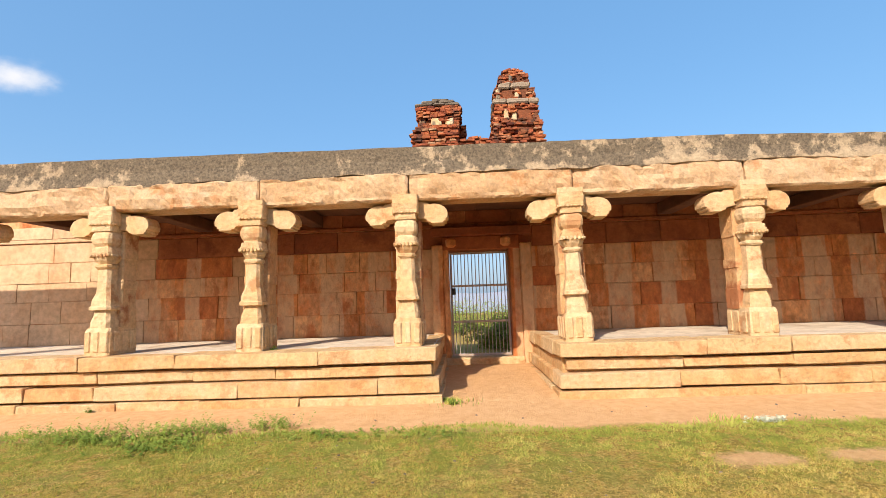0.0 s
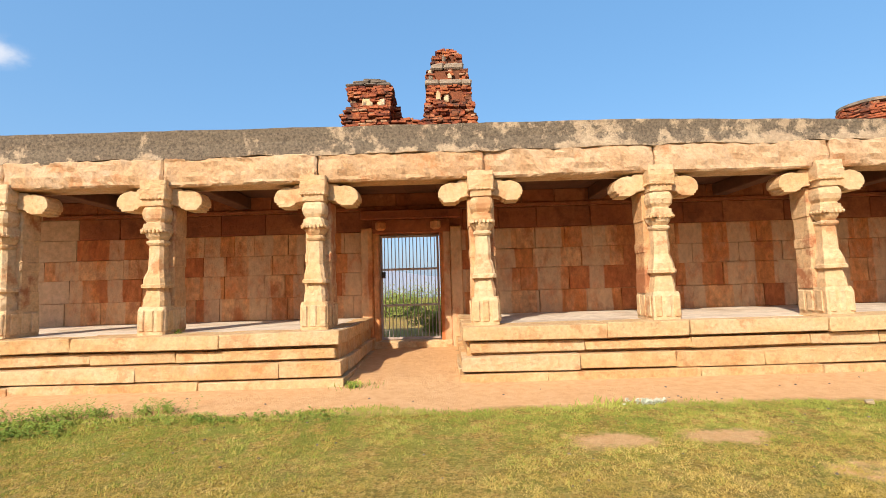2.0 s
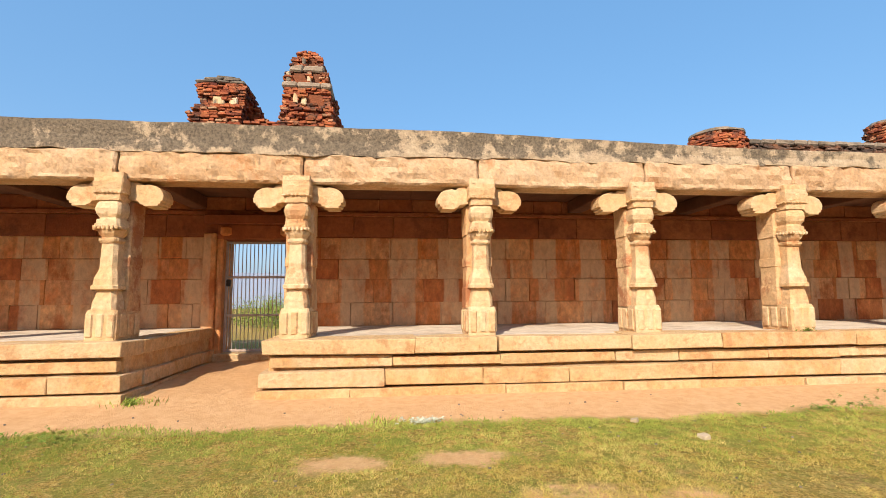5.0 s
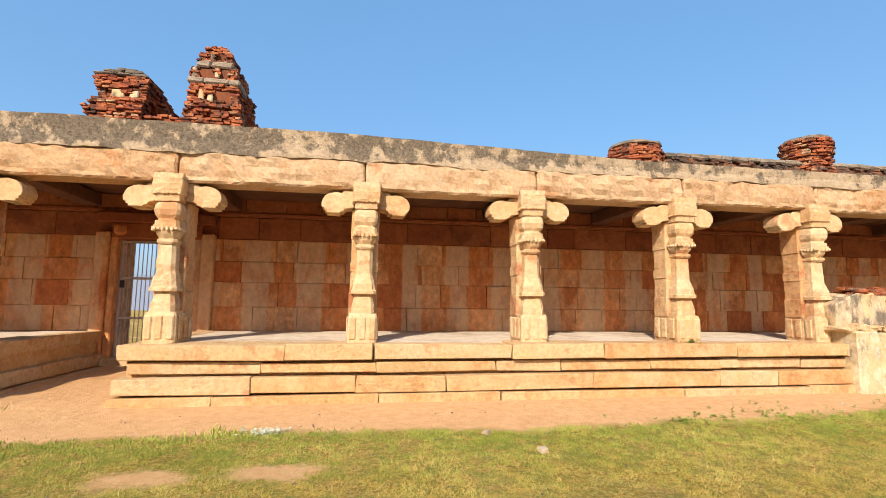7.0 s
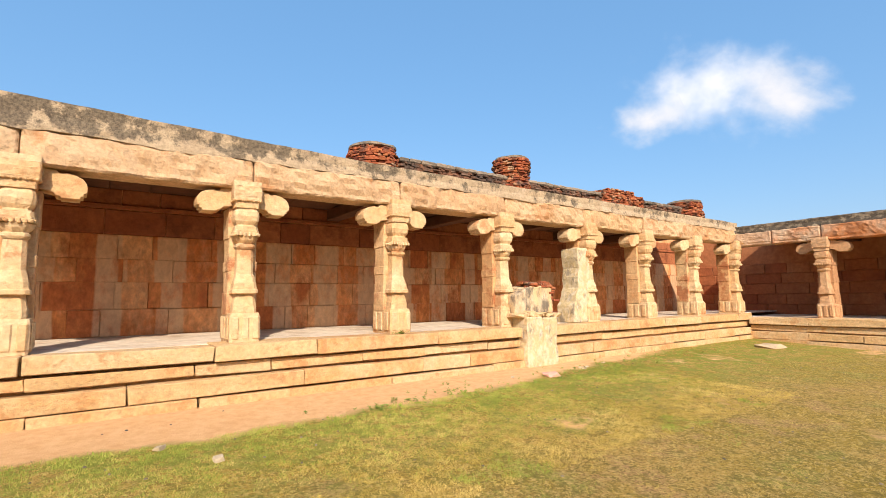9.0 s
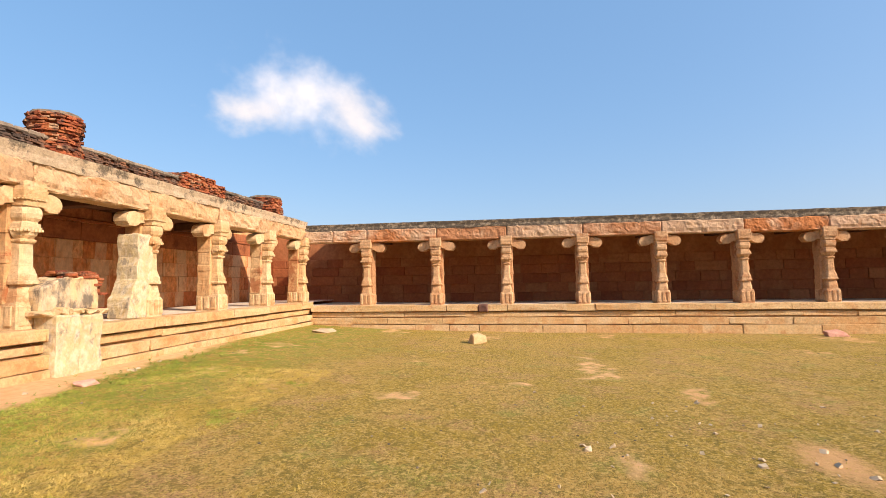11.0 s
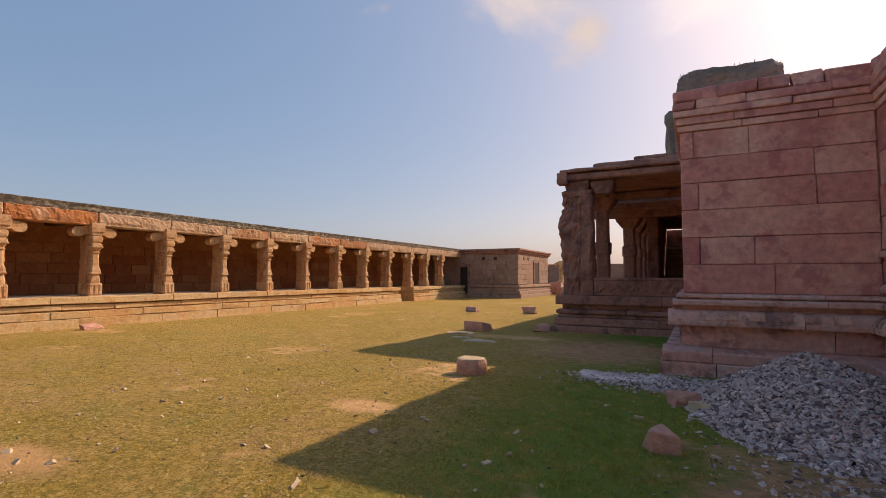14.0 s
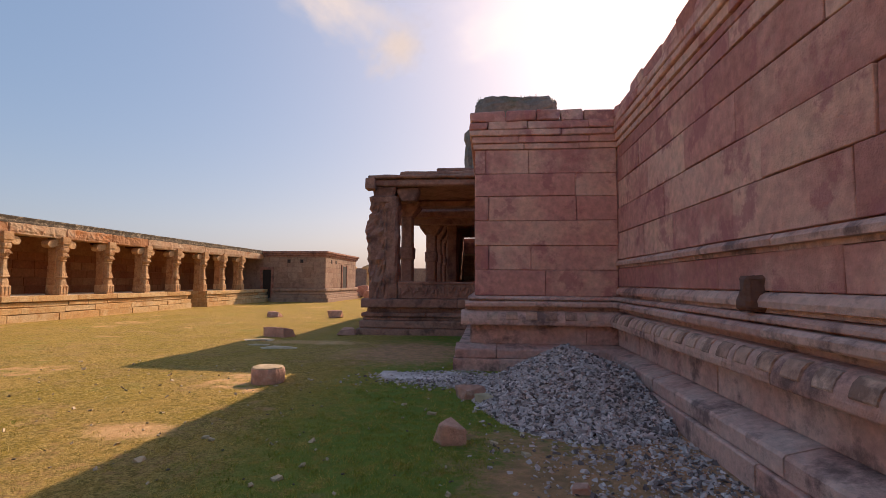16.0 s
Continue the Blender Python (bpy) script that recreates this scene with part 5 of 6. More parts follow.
# ---- the storehouse across the court ----
hut = structure("storehouse", merged([(17.45, 26.0, -45.2, -36.83, -0.6, 3.4)]), HUT, "square sandstone storehouse with small doors and a flat roof", "building")
r = random.Random(33)
hb = []
HN = -36.8
for x0, x1, z0, z1 in courses(17.45, 22.6, (0.75, 1.1, 1.5, 1.9, 2.3, 2.7, 3.05), (0.5, 1.3), r, 0.4):
    if not (x0 < 22.35 and x1 > 21.45 and z0 < 2.1):
        hb.append(block_data(((x0 + x1) / 2, HN - 0.05, (z0 + z1) / 2), (x1 - x0 - 0.01, 0.14, z1 - z0 - 0.01), 0.012, r, 0.004))
for x0, x1, z0, z1 in courses(-45.1, HN, (0.75, 1.1, 1.5, 1.9, 2.3, 2.7, 3.05), (0.5, 1.3), r, 0.4):
    hb.append(block_data((17.45, (x0 + x1) / 2, (z0 + z1) / 2), (0.14, x1 - x0 - 0.01, z1 - z0 - 0.01), 0.012, r, 0.004))
part("stone_blocks", joined(hb), HUT, hut)["kind"] = "stuff"
for d, z0, z1 in ((0.42, -0.6, -0.02), (0.30, -0.02, 0.25), (0.16, 0.25, 0.5), (0.24, 0.5, 0.72), (0.10, 3.05, 3.18), (0.2, 3.18, 3.34), (0.30, 3.34, 3.5)):
    part("moulding", box_bm(17.45 - d, 21.4 if z1 < 1 else 25.9, -45.2 - d, HN + d, z0, z1, 0.03), HUT if z1 < 1 else PORCH, hut)
part("door_frame", box_bm(21.40, 21.56, HN - 0.1, HN + 0.1, 0.0, 2.1, 0.015), PORCH, hut)
part("door_frame", box_bm(22.24, 22.40, HN - 0.1, HN + 0.1, 0.0, 2.1, 0.015), PORCH, hut)
part("door_frame", box_bm(21.40, 22.40, HN - 0.1, HN + 0.12, 2.1, 2.3, 0.015), PORCH, hut)
part("door_leaf", box_bm(21.56, 22.24, HN - 0.08, HN + 0.0, 0.0, 2.1, 0.01), DARK, hut)
part("door_frame", box_bm(17.3, 17.44, -42.3, -42.1, 0.2, 2.6, 0.015), PORCH, hut)
part("door_frame", box_bm(17.3, 17.44, -40.9, -40.7, 0.2, 2.6, 0.015), PORCH, hut)
part("door_leaf", box_bm(17.34, 17.40, -42.1, -40.9, 0.2, 2.5, 0.01), DARK, hut)
# Dark boxes stand for the shadowed insides of small square holes.
for x in (19.1, 20.1):
    part("vent", box_bm(x, x + 0.24, HN - 0.06, HN + 0.03, 2.62, 2.88, 0.01), DARK, hut)
for y in (-38.3, -39.4):
    part("vent", box_bm(17.36, 17.44, y, y + 0.24, 2.62, 2.88, 0.01), DARK, hut)
part("roof_hump", turned([(3.5, 1.6), (3.58, 1.5), (3.63, 0.8)], 16, -39.5, 21.0), PORCH, hut)

# far south end of the court
ws = structure("wall_south", merged([(-40, 40, -56, -55, -0.8, 2.75)]), HUT, "far boundary wall of the court", "wall")
for x, m in ((17.5, 0), (19.4, 0), (21.3, 0), (15.2, 0)):
    copy_thing(pillar, pose(x, -50.5, 0.62, 0, 0, 180))
structure("platform_south", merged([(14.5, 26, -55, -50.0, -0.8, 0.62, 0.03)]), HUT, "low stone platform at the end of the court", "platform")
structure("wall_west", merged([(-40.8, -40, -56, 11, -0.8, 3.6)]), HUT, "plain west boundary wall of the court", "wall")

# ---- loose stones ----


def stone(name, x, y, size, seed, label, material, flat=1.0, turn=0.0, sink=0.03):
    r = random.Random(seed)
    t = thing(name, pose(x, y, ground_z(x, y) - sink, 0, 0, turn), label, "stone")
    # knocked-about corners of a squared lump, split faces between them
    bm = bmesh.new()
    for sx in (-1, 1):
        for sy in (-1, 1):
            for sz in (-1, 1):
                for _ in range(r.choice((1, 1, 2))):
                    lo = 0.36 if sz < 0 else 0.16
                    bm.verts.new((sx * size[0] * r.uniform(lo, 0.55), sy * size[1] * r.uniform(lo, 0.55), (0.42 + sz * r.uniform(0.12, 0.56)) * size[2] * flat))
    hull = bmesh.ops.convex_hull(bm, input=bm.verts[:])
    bmesh.ops.delete(bm, geom=[g for g in hull["geom_interior"] if isinstance(g, bmesh.types.BMVert)], context="VERTS")
    bmesh.ops.bevel(bm, geom=bm.edges[:], offset=min(size) * 0.04, segments=1, affect="EDGES")
    if max(size) > 0.2:
        bmesh.ops.subdivide_edges(bm, edges=[e for e in bm.edges if e.calc_length() > max(size) * 0.25], cuts=2, use_grid_fill=True)
        wear(bm, max(size) * 0.014, 7 / max(size), seed)
    part("rock", bm, material, t)
    return t


stone("red_boulder", 5.62, -5.9, (0.27, 0.26, 0.25), 2, "pinkish red broken sandstone boulder lying on the grass", ROCK, 1, 20)
stone("red_boulder", 11.1, -14.6, (0.85, 0.6, 0.42), 3, "long reddish sandstone boulder lying in the court", ROCK, 1, -20)
stone("small_boulder", 11.77, -21.8, (0.62, 0.5, 0.36), 4, "small dark sandstone boulder on the turf", ROCK)
stone("small_boulder", 14.4, -21.6, (0.55, 0.4, 0.28), 5, "small dark sandstone boulder on the turf", ROCK)
stone("pale_stone", 18.65, 0.85, (0.42, 0.4, 0.32), 6, "buff hollowed sandstone block on the dry grass", PILLAR, 1, 33)
stone("flat_stone", 20.1, 5.7, (0.9, 0.6, 0.14), 7, "flat pale stone half sunk in the grass", PALE)
stone("flat_stone", 9.4, -15.4, (0.6, 0.9, 0.22), 8, "flat dark slab at the foot of the porch", ROCK, 1, 10)
stone("flat_stone", 11.2, -13.6, (0.9, 0.35, 0.07), 9, "thin pale stone slab sunk in the grass", PALE)
stone("flat_stone", 10.0, -12.2, (0.95, 0.35, 0.07), 10, "thin pale stone slab sunk in the grass", PALE)
stone("flat_stone", 10.8, -12.7, (0.6, 0.3, 0.06), 11, "thin pale stone slab sunk in the grass", PALE)
stone("dark_stone", 21.15, -9.2, (0.35, 0.6, 0.22), 12, "dark block at the foot of the east platform", ROCK)
# Dark block at the platform's hole; its dark inside is given as stone colour.
hole = thing("displaced_stone", Matrix.Translation((21.9, 0.92, 0.40)), "dark block filling the hole of a displaced platform stone", "stone")
part("rock", box_bm(-0.1, 0.16, -0.16, 0.16, 0, 0.26, 0.03, 6, 0.03, 6, 3), DARKSTONE, hole)
stone("brick_piece", 4.56, -4.85, (0.15, 0.12, 0.09), 13, "broken red brick on the bare earth", ROCK)
stone("brick_piece", 11.9, 6.05, (0.32, 0.2, 0.11), 18, "broken pinkish brick at the edge of the turf", ROCK)
stone("rubble_stone", 5.45, -7.85, (0.42, 0.3, 0.2), 14, "pinkish stone at the edge of the gravel heap", ROCK, 1, 30)
stone("rubble_stone", 5.2, -7.55, (0.38, 0.26, 0.15), 15, "pale stone at the edge of the gravel heap", PALE, 1, -20)
for x, y, s, k in ((6.87, -4.84, 0.10, 16), (8.2, -5.1, 0.12, 17), (10.44, -0.95, 0.12, 19), (8.0, -5.75, 0.1, 20), (5.78, 5.5, 0.14, 21), (6.2, 4.9, 0.15, 22), (10.9, -4.9, 0.09, 23), (13.0, 6.25, 0.16, 32), (13.2, 6.3, 0.1, 33), (13.9, 6.45, 0.1, 34), (11.2, 6.3, 0.09, 35), (9.5, -2.4, 0.1, 24),
                   (8.7, -2.1, 0.12, 25), (9.2, -2.6, 0.09, 26), (10.2, -2.4, 0.1, 27), (4.9, -5.6, 0.11, 28), (5.9, -6.9, 0.12, 29), (6.3, -7.3, 0.1, 31)):
    stone("small_stone", x, y, (s * 0.85, s * 0.65, s * 0.4), k, "small pale stone lying on the turf", PALE, 1, k * 37, 0.01)
drum = thing("stone_drum", pose(8.62, -8.45, ground_z(8.62, -8.45) - 0.04), "round sandstone drum with a pale flat top standing on the grass", "stone drum")
part("drum", turned([(0, 0.225), (0.05, 0.245), (0.20, 0.25), (0.265, 0.24)], 24, 0, 0, 0.015, 3), ROCK, drum)
# Paler top face: the sun falling on it is put into the colour.
part("top_face", turned([(0.26, 0.232), (0.28, 0.228), (0.29, 0.19)], 24, 0, 0, 0.008, 5), PALE, drum, "flat top in pale stone, as if sunlit")
for k, (x, y) in enumerate(((18.3, -46.5), (16.6, -44.0), (16.2, -46.0))):
    stone("fallen_block", x - 1.2, y, (1.6, 1.4, 1.3), 40 + k, "fallen building block beside the storehouse", ROCK, 1, k * 30)

# gravel heap
r = random.Random(50)
hx, hy = 4.15, -8.35


def heap_z(x, y):
    dx, dy = x - hx, y - hy
    q = math.sqrt((dx / (1.75 if dx < 0 else 1.3)) ** 2 + (dy / (1.55 if dy < 0 else 2.35)) ** 2)
    return max(0.0, 0.66 * (1 - q) ** 1.1) if q < 1 else 0.0


mound = bmesh.new()
rows = []
for j in range(45):
    y = hy - 1.8 + j * 0.105
    rows.append([mound.verts.new((x, y, ground_z(x, y) + heap_z(x, y) - 0.05)) for x in [hx - 1.4 + i * 0.1 for i in range(36)]])
for a, b in zip(rows, rows[1:]):
    for i in range(35):
        mound.faces.new((a[i], a[i + 1], b[i + 1], b[i]))
heap = thing("gravel_heap", Matrix.Identity(4), "heap of grey broken stone chips against the temple plinth", "gravel heap", kind="stuff")
# Mound coloured dark so the gaps between chips look shaded.
part("mound", mound, BRICK_DARK, heap)
BOXF = [(0, 1, 3, 2), (4, 6, 7, 5), (0, 4, 5, 1), (2, 3, 7, 6), (0, 2, 6, 4), (1, 5, 7, 3)]


def chip(x, y, z, s, r):
    """One angular chip: a knocked-about box."""
    m3 = Euler((r.uniform(-0.9, 0.9), r.uniform(-0.9, 0.9), r.uniform(0, 3.1))).to_matrix()
    h = (s * r.uniform(0.45, 0.9), s * 0.5, s * r.uniform(0.14, 0.3))
    vs = []
    for sx in (-1, 1):
        for sy in (-1, 1):
            for sz in (-1, 1):
                p = m3 @ Vector((sx * h[0] * r.uniform(0.45, 1.1), sy * h[1] * r.uniform(0.45, 1.1), sz * h[2] * r.uniform(0.6, 1.1)))
                vs.append((p.x + x, p.y + y, p.z + z))
    return vs, BOXF


ch = []
for k in range(46000):
    if k < 36000:
        a, q = r.uniform(0, 6.283), math.sqrt(r.random())
        x, y = hx + q * math.cos(a) * 1.35, hy + q * math.sin(a) * (1.5 if math.sin(a) < 0 else 2.4)
        s = r.choice((0.010, 0.012, 0.015, 0.018, 0.021, 0.025, 0.03, 0.038, 0.06)) * r.uniform(0.7, 1.25)
    elif k < 39500:
        x, y = 5.2 + r.gauss(0.6, 0.5), -9.0 + r.gauss(0, 0.28)
        s = r.uniform(0.015, 0.06)
    else:
        x, y = 3.3 + abs(r.gauss(0, 0.75)), -7.8 + 4.6 * r.random() ** 1.5
        s = r.choice((0.008, 0.01, 0.013, 0.016, 0.02, 0.03, 0.05))
    if x < XW + 0.38 or (y < YV + 0.38 and x < XV + 0.38):
        continue
    ch.append(chip(x, y, ground_z(x, y) + heap_z(x, y), s, r))
part("stone_chips", joined(ch), GRAVEL, heap)["kind"] = "stuff"
pb = []
for k in range(700):
    x, y = r.uniform(-6, 18), r.uniform(-9, 6.6)
    s = r.uniform(0.01, 0.022)
    pb.append(block_data((x, y, ground_z(x, y) + s * 0.2), (s * 1.4, s, s * 0.7), s * 0.25, r, s * 0.1, Matrix.Rotation(r.uniform(0, 3), 3, "Z")))
ob = new("pebbles", mesh_of("pebbles", *joined(pb), CAPSTONE))
tagged(ob, "small pebbles and chips scattered over the court", "pebbles", kind="stuff")

lit = []
for k in range(260):
    x, y = r.uniform(4.6, 13), r.uniform(-10, 0)
    if heap_z(x, y) > 0:
        continue
    lit.append(chip(x, y, ground_z(x, y) + 0.008, r.choice((0.02, 0.025, 0.03, 0.05)) * r.uniform(0.8, 1.2), r))
tagged(new("scattered_chips", mesh_of("scattered_chips", *joined(lit), PALE)), "pale chips and litter scattered in the turf", "chips", kind="stuff")
sv, sf = [], []
for j in range(9):
    for i in range(25):
        x, y = 5.75 + i * 0.056, -9.5 + j * 0.09
        e = max(abs(i - 12) / 12.5, abs(j - 4) / 4.2) + 0.35 * noise.noise((x * 2.5, y * 2.5, 1))
        sv.append((x, y, ground_z(x, y) + (0.022 if e < 0.85 else -0.03)))
for j in range(8):
    for i in range(24):
        k = j * 25 + i
        sf.append((k, k + 1, k + 26, k + 25))
spill = thing("mortar_spill", Matrix.Identity(4), "thin pale spill of mortar grit beside the gravel heap", "mortar")
part("crust", (sv, sf), GRAVEL, spill)

# ---- grass ----


def blades(name, spots, material, label, lean=0.6):
    """One sheet of single-triangle blades: (x, y, height, width)."""
    n = len(spots)
    g = np.random.default_rng(7)
    s = np.array(spots)
    ang, tip = g.uniform(0, 6.283, n), g.uniform(0, 6.283, n)
    z = np.array([ground_z(a, b) for a, b in s[:, :2]])
    co = np.empty((n, 3, 3))
    co[:, 0] = np.c_[s[:, 0] - s[:, 3] * np.cos(ang), s[:, 1] - s[:, 3] * np.sin(ang), z - 0.005]
    co[:, 1] = np.c_[s[:, 0] + s[:, 3] * np.cos(ang), s[:, 1] + s[:, 3] * np.sin(ang), z - 0.005]
    k = s[:, 2] * lean * g.uniform(0.3, 1.4, n)
    co[:, 2] = np.c_[s[:, 0] + k * np.cos(tip), s[:, 1] + k * np.sin(tip), z + s[:, 2]]
    me = bpy.data.meshes.new(name)
    me.vertices.add(3 * n)
    me.vertices.foreach_set("co", co.ravel())
    me.loops.add(3 * n)
    me.loops.foreach_set("vertex_index", np.arange(3 * n, dtype=np.int32))
    me.polygons.add(n)
    me.polygons.foreach_set("loop_start", np.arange(0, 3 * n, 3, dtype=np.int32))
    me.update()
    me.validate()
    me.materials.append(material)
    return tagged(new(name, me), label, "grass", kind="stuff")


r = random.Random(60)
dry, lush = [], []


def turf_edge(x):
    return 5.72 + 0.09 * max(0, min(10, x - 9)) + 0.25 * noise.noise((x * 0.9, 1.5, 0)) + 0.08 * noise.noise((x * 4, 2, 0))


for k in range(195000):
    if k < 95000:
        x, y = r.uniform(-9, 14), r.uniform(3.0, 6.9)
    elif k < 150000:
        a, q = r.uniform(0, 6.283), 2.5 + 24 * r.random() ** 1.9
        x, y = 6 + q * math.cos(a), -1.0 + q * math.sin(a)
        if x > 21.7 or y < -32 or x < 3.5:
            continue
    else:
        x, y = r.uniform(4.2, 9), -2.2 - 8.4 * r.random() ** 1.2
        if r.random() < (x - 6.0) / 2.6 or r.random() < (y + 3.6) / 1.2:
            continue
    if y > turf_edge(x):
        continue
    pat = noise.noise((x * 0.55, y * 0.55, 8)) + 0.5 * noise.noise((x * 2.3, y * 2.3, 5))
    tuft = noise.noise((x * 6.5, y * 6.5, 2)) + 0.6 * noise.noise((x * 15, y * 15, 7))
    if tuft < -0.12 and r.random() < 0.85:
        continue
    if (pat < -0.42 and r.random() < 0.8) or (y < -2 and pat < -0.1 and r.random() < 0.5):
        continue
    if any(((x - cx) / wx) ** 2 + ((y - cy) / wy) ** 2 < 1 + 0.6 * noise.noise((x * 4, y * 4, 1)) for cx, cy, wx, wy in ((2.62, 4.62, 0.36, 0.2), (3.72, 4.66, 0.38, 0.18))):
        continue
    if heap_z(x, y) > 0 or (y < -2.5 and x < 4.0 + 0.3 * noise.noise((y, 3, 3))) or ((x - 4.2) / 1.1) ** 2 + ((y + 5.2) / 1.7) ** 2 < 1 + 0.5 * noise.noise((x * 2, y * 2, 0)):
        continue
    shady = x < 6.9 + 1.0 * noise.noise((x, y * 0.7, 3)) and y < -3.6 + 0.7 * noise.noise((x * 1.3, y, 6))
    near_edge = turf_edge(x) - y
    green = (shady and r.random() < 0.75) or (near_edge < 2.6 and r.random() < 0.95 - (0.34 if x < 1 else 0.42) * near_edge) or pat > 0.45
    spread, tall = r.uniform(0.012, 0.04), r.uniform(0.6, 1.2) * (1 + 0.9 * max(-0.4, tuft))
    for _ in range(r.randint(4, 8)):
        spot = (x + r.gauss(0, spread), y + r.gauss(0, spread), tall * (r.uniform(0.008, 0.028) if green else r.uniform(0.008, 0.026)), r.uniform(0.0018, 0.0045))
        (lush if green else dry).append(spot)
for k in range(9000):
    x = r.uniform(-9, 13)
    if noise.noise((x * 2.4, 0, 3)) < -0.25 + 0.05 * x:
        continue
    y = turf_edge(x) + r.gauss(-0.06, 0.07)
    lush.append((x, y, r.uniform(0.012, 0.04 if x > -2 else 0.055), r.uniform(0.004, 0.010)))
for cx, cy, n in ((2.95, 5.72, 50), (-0.12, 6.85, 90), (6.9, 7.05, 40)):
    for k in range(n):
        lush.append((cx + r.gauss(0, 0.14), cy + r.gauss(0, 0.07), r.uniform(0.04, 0.10), r.uniform(0.006, 0.014)))
blades("dry_grass", dry, BLADE, "short dry straw-coloured turf over the court", 1.4)
blades("green_grass", lush, GREEN, "green weeds and turf in shade and along the earth strip")



def leafy_weeds(name, spots, material, label):
    """Low broad-leaved plants: stems with small leaves in pairs. spots: (x, y, plants, spread, height)."""
    r = random.Random(71)
    vs, fs = [], []
    for cx, cy, n, sp, h, *top in spots:
        for _ in range(n):
            x, y = cx + r.gauss(0, sp), cy + r.gauss(0, sp * 0.45)
            z, tall = top[0] if top else ground_z(x, y), h * r.uniform(0.4, 1.2)
            lean = Vector((r.gauss(0, 0.4), r.gauss(0, 0.4), 1.0))
            for k in range(r.randint(7, 14)):
                p = Vector((x, y, z)) + lean * tall * (k + 0.5) / 12
                a = r.uniform(0, 6.283)
                u = Vector((math.cos(a), math.sin(a), r.uniform(-0.1, 0.6))) * r.uniform(0.018, 0.045)
                w = Vector((-math.sin(a), math.cos(a), r.uniform(-0.3, 0.3))) * r.uniform(0.006, 0.013)
                i = len(vs)
                vs += [tuple(p), tuple(p + u * 0.5 + w), tuple(p + u), tuple(p + u * 0.5 - w)]
                fs.append((i, i + 1, i + 2, i + 3))
            i = len(vs)
            t = lean * tall
            vs += [(x - 0.002, y, z), (x + 0.002, y, z), (x + t.x, y + t.y, z + t.z)]
            fs.append((i, i + 1, i + 2))
    tagged(new(name, mesh_of(name, vs, fs, material)), label, "weeds", kind="stuff")


leafy_weeds("leafy_weeds", [(-5.6, 5.6, 60, 0.35, 0.10), (-4.8, 5.75, 120, 0.35, 0.13), (-4.2, 5.6, 110, 0.3, 0.10), (-3.5, 5.75, 110, 0.3, 0.14), (-3.1, 5.85, 60, 0.18, 0.16), (-3.4, 5.3, 90, 0.3, 0.07),
             (-2.35, 5.9, 70, 0.16, 0.15), (-1.7, 5.6, 60, 0.3, 0.06), (-6.4, 5.6, 60, 0.4, 0.12), (-0.5, 5.6, 40, 0.3, 0.05), (8.4, 5.8, 30, 0.3, 0.05),
             (10.0, 5.85, 40, 0.5, 0.05), (12.5, 5.9, 60, 0.6, 0.07), (14.5, 6.1, 60, 0.6, 0.07), (16.8, 6.2, 50, 0.6, 0.07), (-0.15, 6.8, 14, 0.06, 0.06), (-5.35, 6.84, 6, 0.03, 0.05), (9.42, 7.12, 16, 0.06, 0.06, FLOOR_Z), (-2.9, 7.4, 6, 0.03, 0.07, FLOOR_Z), (-0.2, 7.0, 20, 0.06, 0.04)],
            WEED, "low green leafy weeds along the edge of the turf")
leafy_weeds("pale_weed", [(3.45, 5.72, 40, 0.11, 0.05)], PALE_LEAF, "small pale grey-green weed at the edge of the turf")
# ---- beyond the gate ----


def bush(x, y, z, w, h, seed, label):
    r = random.Random(seed)
    t = thing("bush", Matrix.Translation((x, y, z)), label, "bush", "bushes outside the gate")
    bm = bmesh.new()
    for k in range(7):
        a = r.uniform(0, 6.28)
        e = Vector((math.cos(a) * w * 0.4, math.sin(a) * w * 0.4, h * r.uniform(0.5, 0.85)))
        m4 = Matrix.Translation(e / 2) @ e.to_track_quat("Z", "Y").to_matrix().to_4x4()
        bmesh.ops.create_cone(bm, segments=5, radius1=0.035, radius2=0.01, depth=e.length, matrix=m4)
    part("stems", bm, DARK, t)
    vs, fs = [], []
    cl = [(r.gauss(0, w * 0.27), r.gauss(0, w * 0.27), h * r.uniform(0.12, 0.88), r.uniform(0.14, 0.3) * w) for _ in range(26)]
    for k in range(5200):
        cx, cy, cz, cr = r.choice(cl)
        d = Vector((r.gauss(0, 1), r.gauss(0, 1), r.gauss(0, 1))).normalized() * cr * r.uniform(0.6, 1.0)
        p = Vector((cx, cy, max(0.05, cz))) + d
        if p.z < 0.02:
            continue
        u = Vector((r.gauss(0, 1), r.gauss(0, 1), r.gauss(0, 1))).normalized()
        q = u.orthogonal().normalized()
        s = r.uniform(0.03, 0.06)
        i = len(vs)
        vs += [tuple(p - u * s), tuple(p + q * s * 0.5), tuple(p + u * s), tuple(p - q * s * 0.5)]
        fs.append((i, i + 1, i + 2, i + 3))
    part("leaves", (vs, fs), BUSH, t)["kind"] = "stuff"


bush(1.35, 15.0, 0, 1.5, 0.75, 1, "dark green leafy bush outside the gate")
bush(-1.2, 24.0, 0, 3.6, 0.75, 2, "yellow-green leafy bush outside the gate")
bush(0.6, 27.0, 0, 4.2, 0.85, 3, "yellow-green leafy bush outside the gate")
bush(2.6, 25.0, 0, 3.8, 0.8, 4, "yellow-green leafy bush outside the gate")
bush(-3.2, 28.0, 0, 4.0, 0.9, 5, "yellow-green leafy bush outside the gate")
# Bluish base colour stands for the haze in front of the far hills.
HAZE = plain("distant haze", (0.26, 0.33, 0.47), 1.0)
hv, hf = [], []
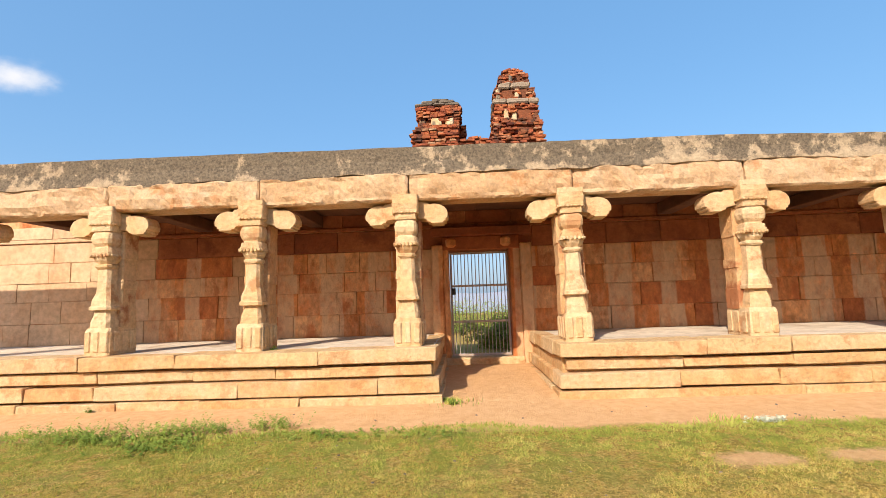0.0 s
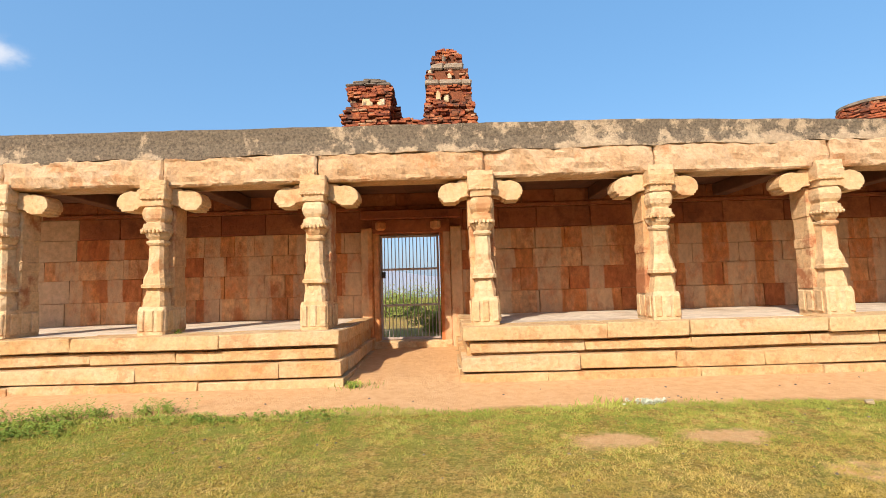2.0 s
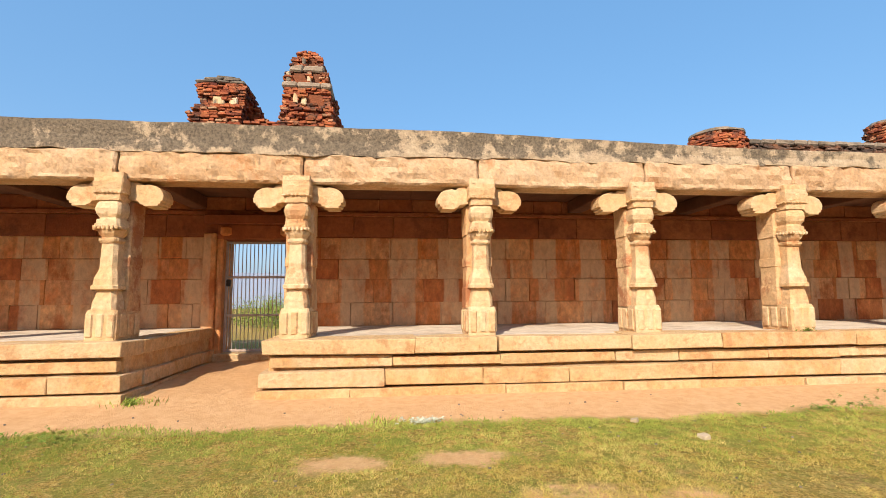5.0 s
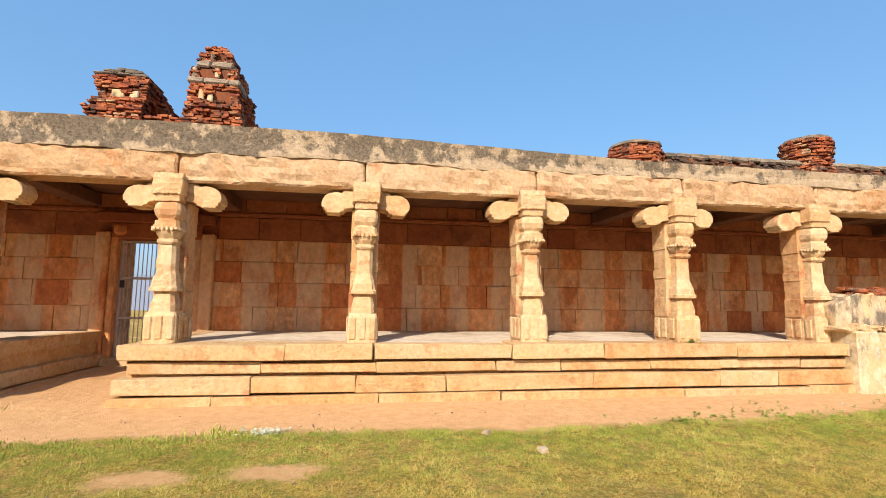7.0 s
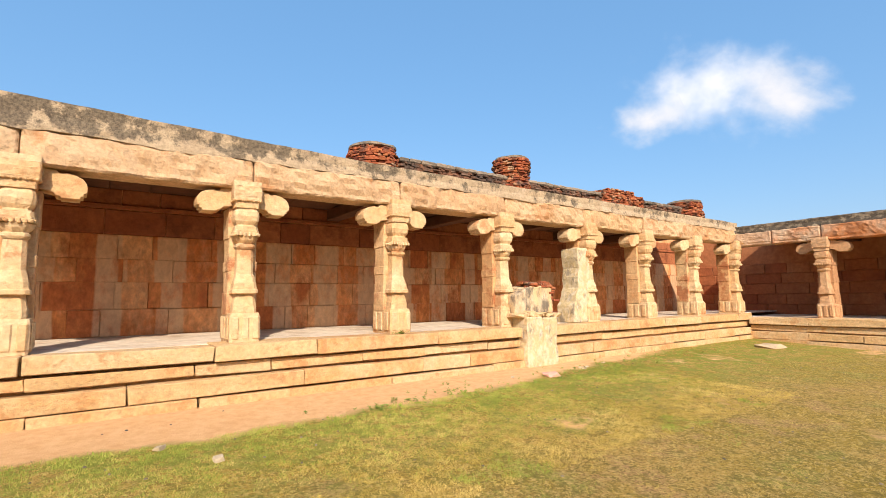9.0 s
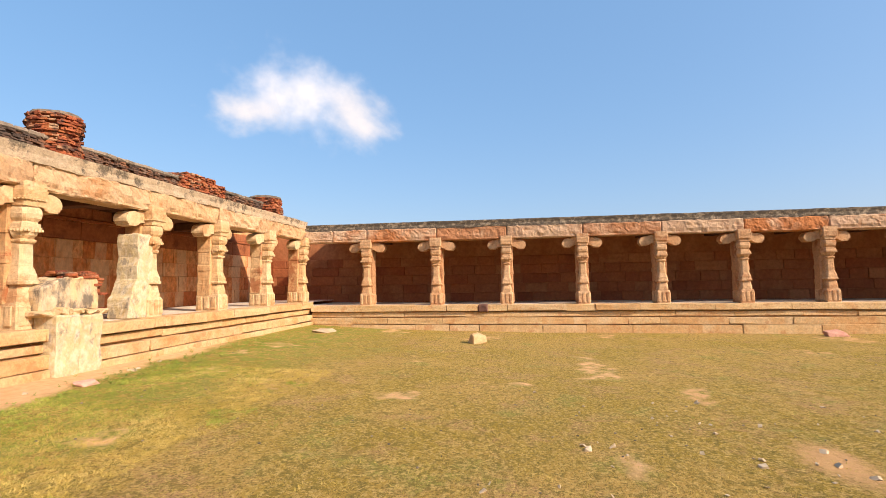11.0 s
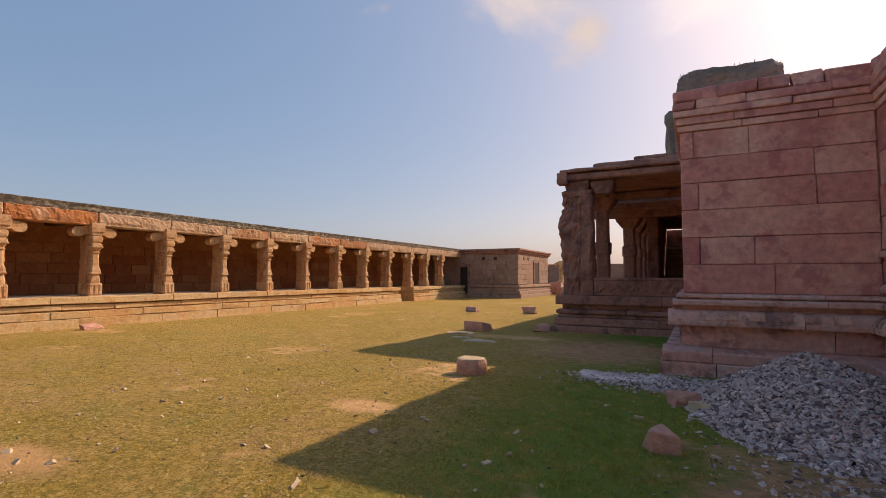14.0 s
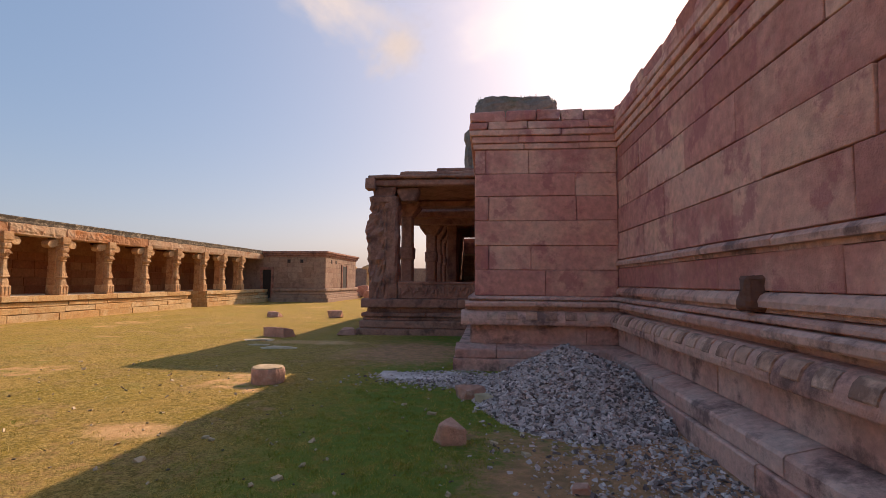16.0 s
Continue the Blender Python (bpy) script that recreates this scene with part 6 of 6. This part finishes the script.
for k in range(81):
    a = radians(-85 + k * 170 / 80)
    x, y = 900 * math.sin(a), 900 * math.cos(a)
    hv += [(x, y, -40), (x, y, 18 + 45 * (0.5 + noise.noise((k * 0.11, 4, 0)))), (x * 1.05, y * 1.05, -40)]
for k in range(80):
    i = 3 * k
    hf += [(i, i + 3, i + 4, i + 1), (i + 1, i + 4, i + 5, i + 2)]
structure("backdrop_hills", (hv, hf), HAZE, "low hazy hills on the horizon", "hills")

# ---- clouds ----


def cloud_mat(name, seed, scale, cut, soft, strength):
    m = bpy.data.materials.new(name)
    m.use_nodes = True
    n, l = m.node_tree.nodes, m.node_tree.links
    n.remove(n["Principled BSDF"])
    tc = n.new("ShaderNodeTexCoord")
    sub = n.new("ShaderNodeVectorMath")
    sub.operation = "SUBTRACT"
    sub.inputs[1].default_value = (0.5, 0.5, 0.5)
    l.new(tc.outputs["Generated"], sub.inputs[0])
    ln = n.new("ShaderNodeVectorMath")
    ln.operation = "LENGTH"
    l.new(sub.outputs[0], ln.inputs[0])
    mp = n.new("ShaderNodeMapping")
    mp.inputs["Location"].default_value = (seed, seed, 0)
    mp.inputs["Scale"].default_value = scale
    l.new(tc.outputs["Generated"], mp.inputs[0])
    t = n.new("ShaderNodeTexNoise")
    t.inputs["Scale"].default_value, t.inputs["Detail"].default_value, t.inputs["Roughness"].default_value = 1.0, 9, 0.55
    l.new(mp.outputs[0], t.inputs["Vector"])
    fall = n.new("ShaderNodeMath")
    fall.operation = "MULTIPLY_ADD"
    fall.inputs[1].default_value = -1.05
    l.new(ln.outputs["Value"], fall.inputs[0])
    l.new(t.outputs["Fac"], fall.inputs[2])
    w = n.new("ShaderNodeMapRange")
    w.interpolation_type = "SMOOTHSTEP"
    w.inputs[1].default_value, w.inputs[2].default_value, w.inputs[4].default_value = cut, cut + soft, 0.95
    l.new(fall.outputs[0], w.inputs[0])
    em = n.new("ShaderNodeEmission")
    em.inputs[0].default_value, em.inputs[1].default_value = (0.93, 0.97, 1.0, 1), strength
    tr = n.new("ShaderNodeBsdfTransparent")
    mx = n.new("ShaderNodeMixShader")
    l.new(w.outputs[0], mx.inputs[0])
    l.new(tr.outputs[0], mx.inputs[1])
    l.new(em.outputs[0], mx.inputs[2])
    l.new(mx.outputs[0], n["Material Output"].inputs[0])
    return m


def cloud(direction, w, h, material, tilt=0.0):
    d = Vector(direction).normalized() * 1500
    me = mesh_of("cloud", [(-w, -h, 0), (w, -h, 0), (w, h, 0), (-w, h, 0)], [(0, 1, 2, 3)], material)
    ob = tagged(new("backdrop_cloud", me), "soft white cloud in the blue sky", "cloud", kind="structure")
    ob.matrix_world = Matrix.Translation(d) @ (-d).to_track_quat("Z", "Y").to_matrix().to_4x4() @ Matrix.Rotation(radians(tilt), 4, "Z")
    ob.visible_shadow = False
    return ob


cumulus = cloud_mat("cumulus", 3.0, (2.6, 1.7, 1), 0.15, 0.34, 0.62)
cloud((0.85, 0.38, 0.35), 390, 230, cumulus, -8)
cloud((0.815, 0.485, 0.315), 190, 120, cloud_mat("cumulus puff", 7.0, (2.0, 1.6, 1), 0.15, 0.4, 0.55))
cloud((0.905, 0.295, 0.305), 250, 130, cloud_mat("cumulus tail", 5.0, (2.2, 1.6, 1), 0.13, 0.42, 0.55), -35)
cloud((-0.9, 0.93, 0.50), 150, 80, cloud_mat("small cumulus", 6.0, (2.2, 1.6, 1), 0.14, 0.5, 0.55))
cloud((0.27, -0.84, 0.485), 330, 170, cloud_mat("wispy cloud", 9.0, (3.0, 2.4, 1), 0.17, 0.5, 0.55), -30)
cloud((0.17, -0.88, 0.44), 150, 120, cloud_mat("wisp", 15.0, (2.4, 2.2, 1), 0.16, 0.5, 0.5), 30)
cloud((-0.06, -0.90, 0.50), 420, 220, cloud_mat("bright wisps", 12.0, (2.6, 2.0, 1), 0.14, 0.5, 0.8), 20)
cloud((0.50, -0.72, 0.49), 160, 70, cloud_mat("faint wisp", 18.0, (2.4, 2.0, 1), 0.20, 0.5, 0.4), 10)
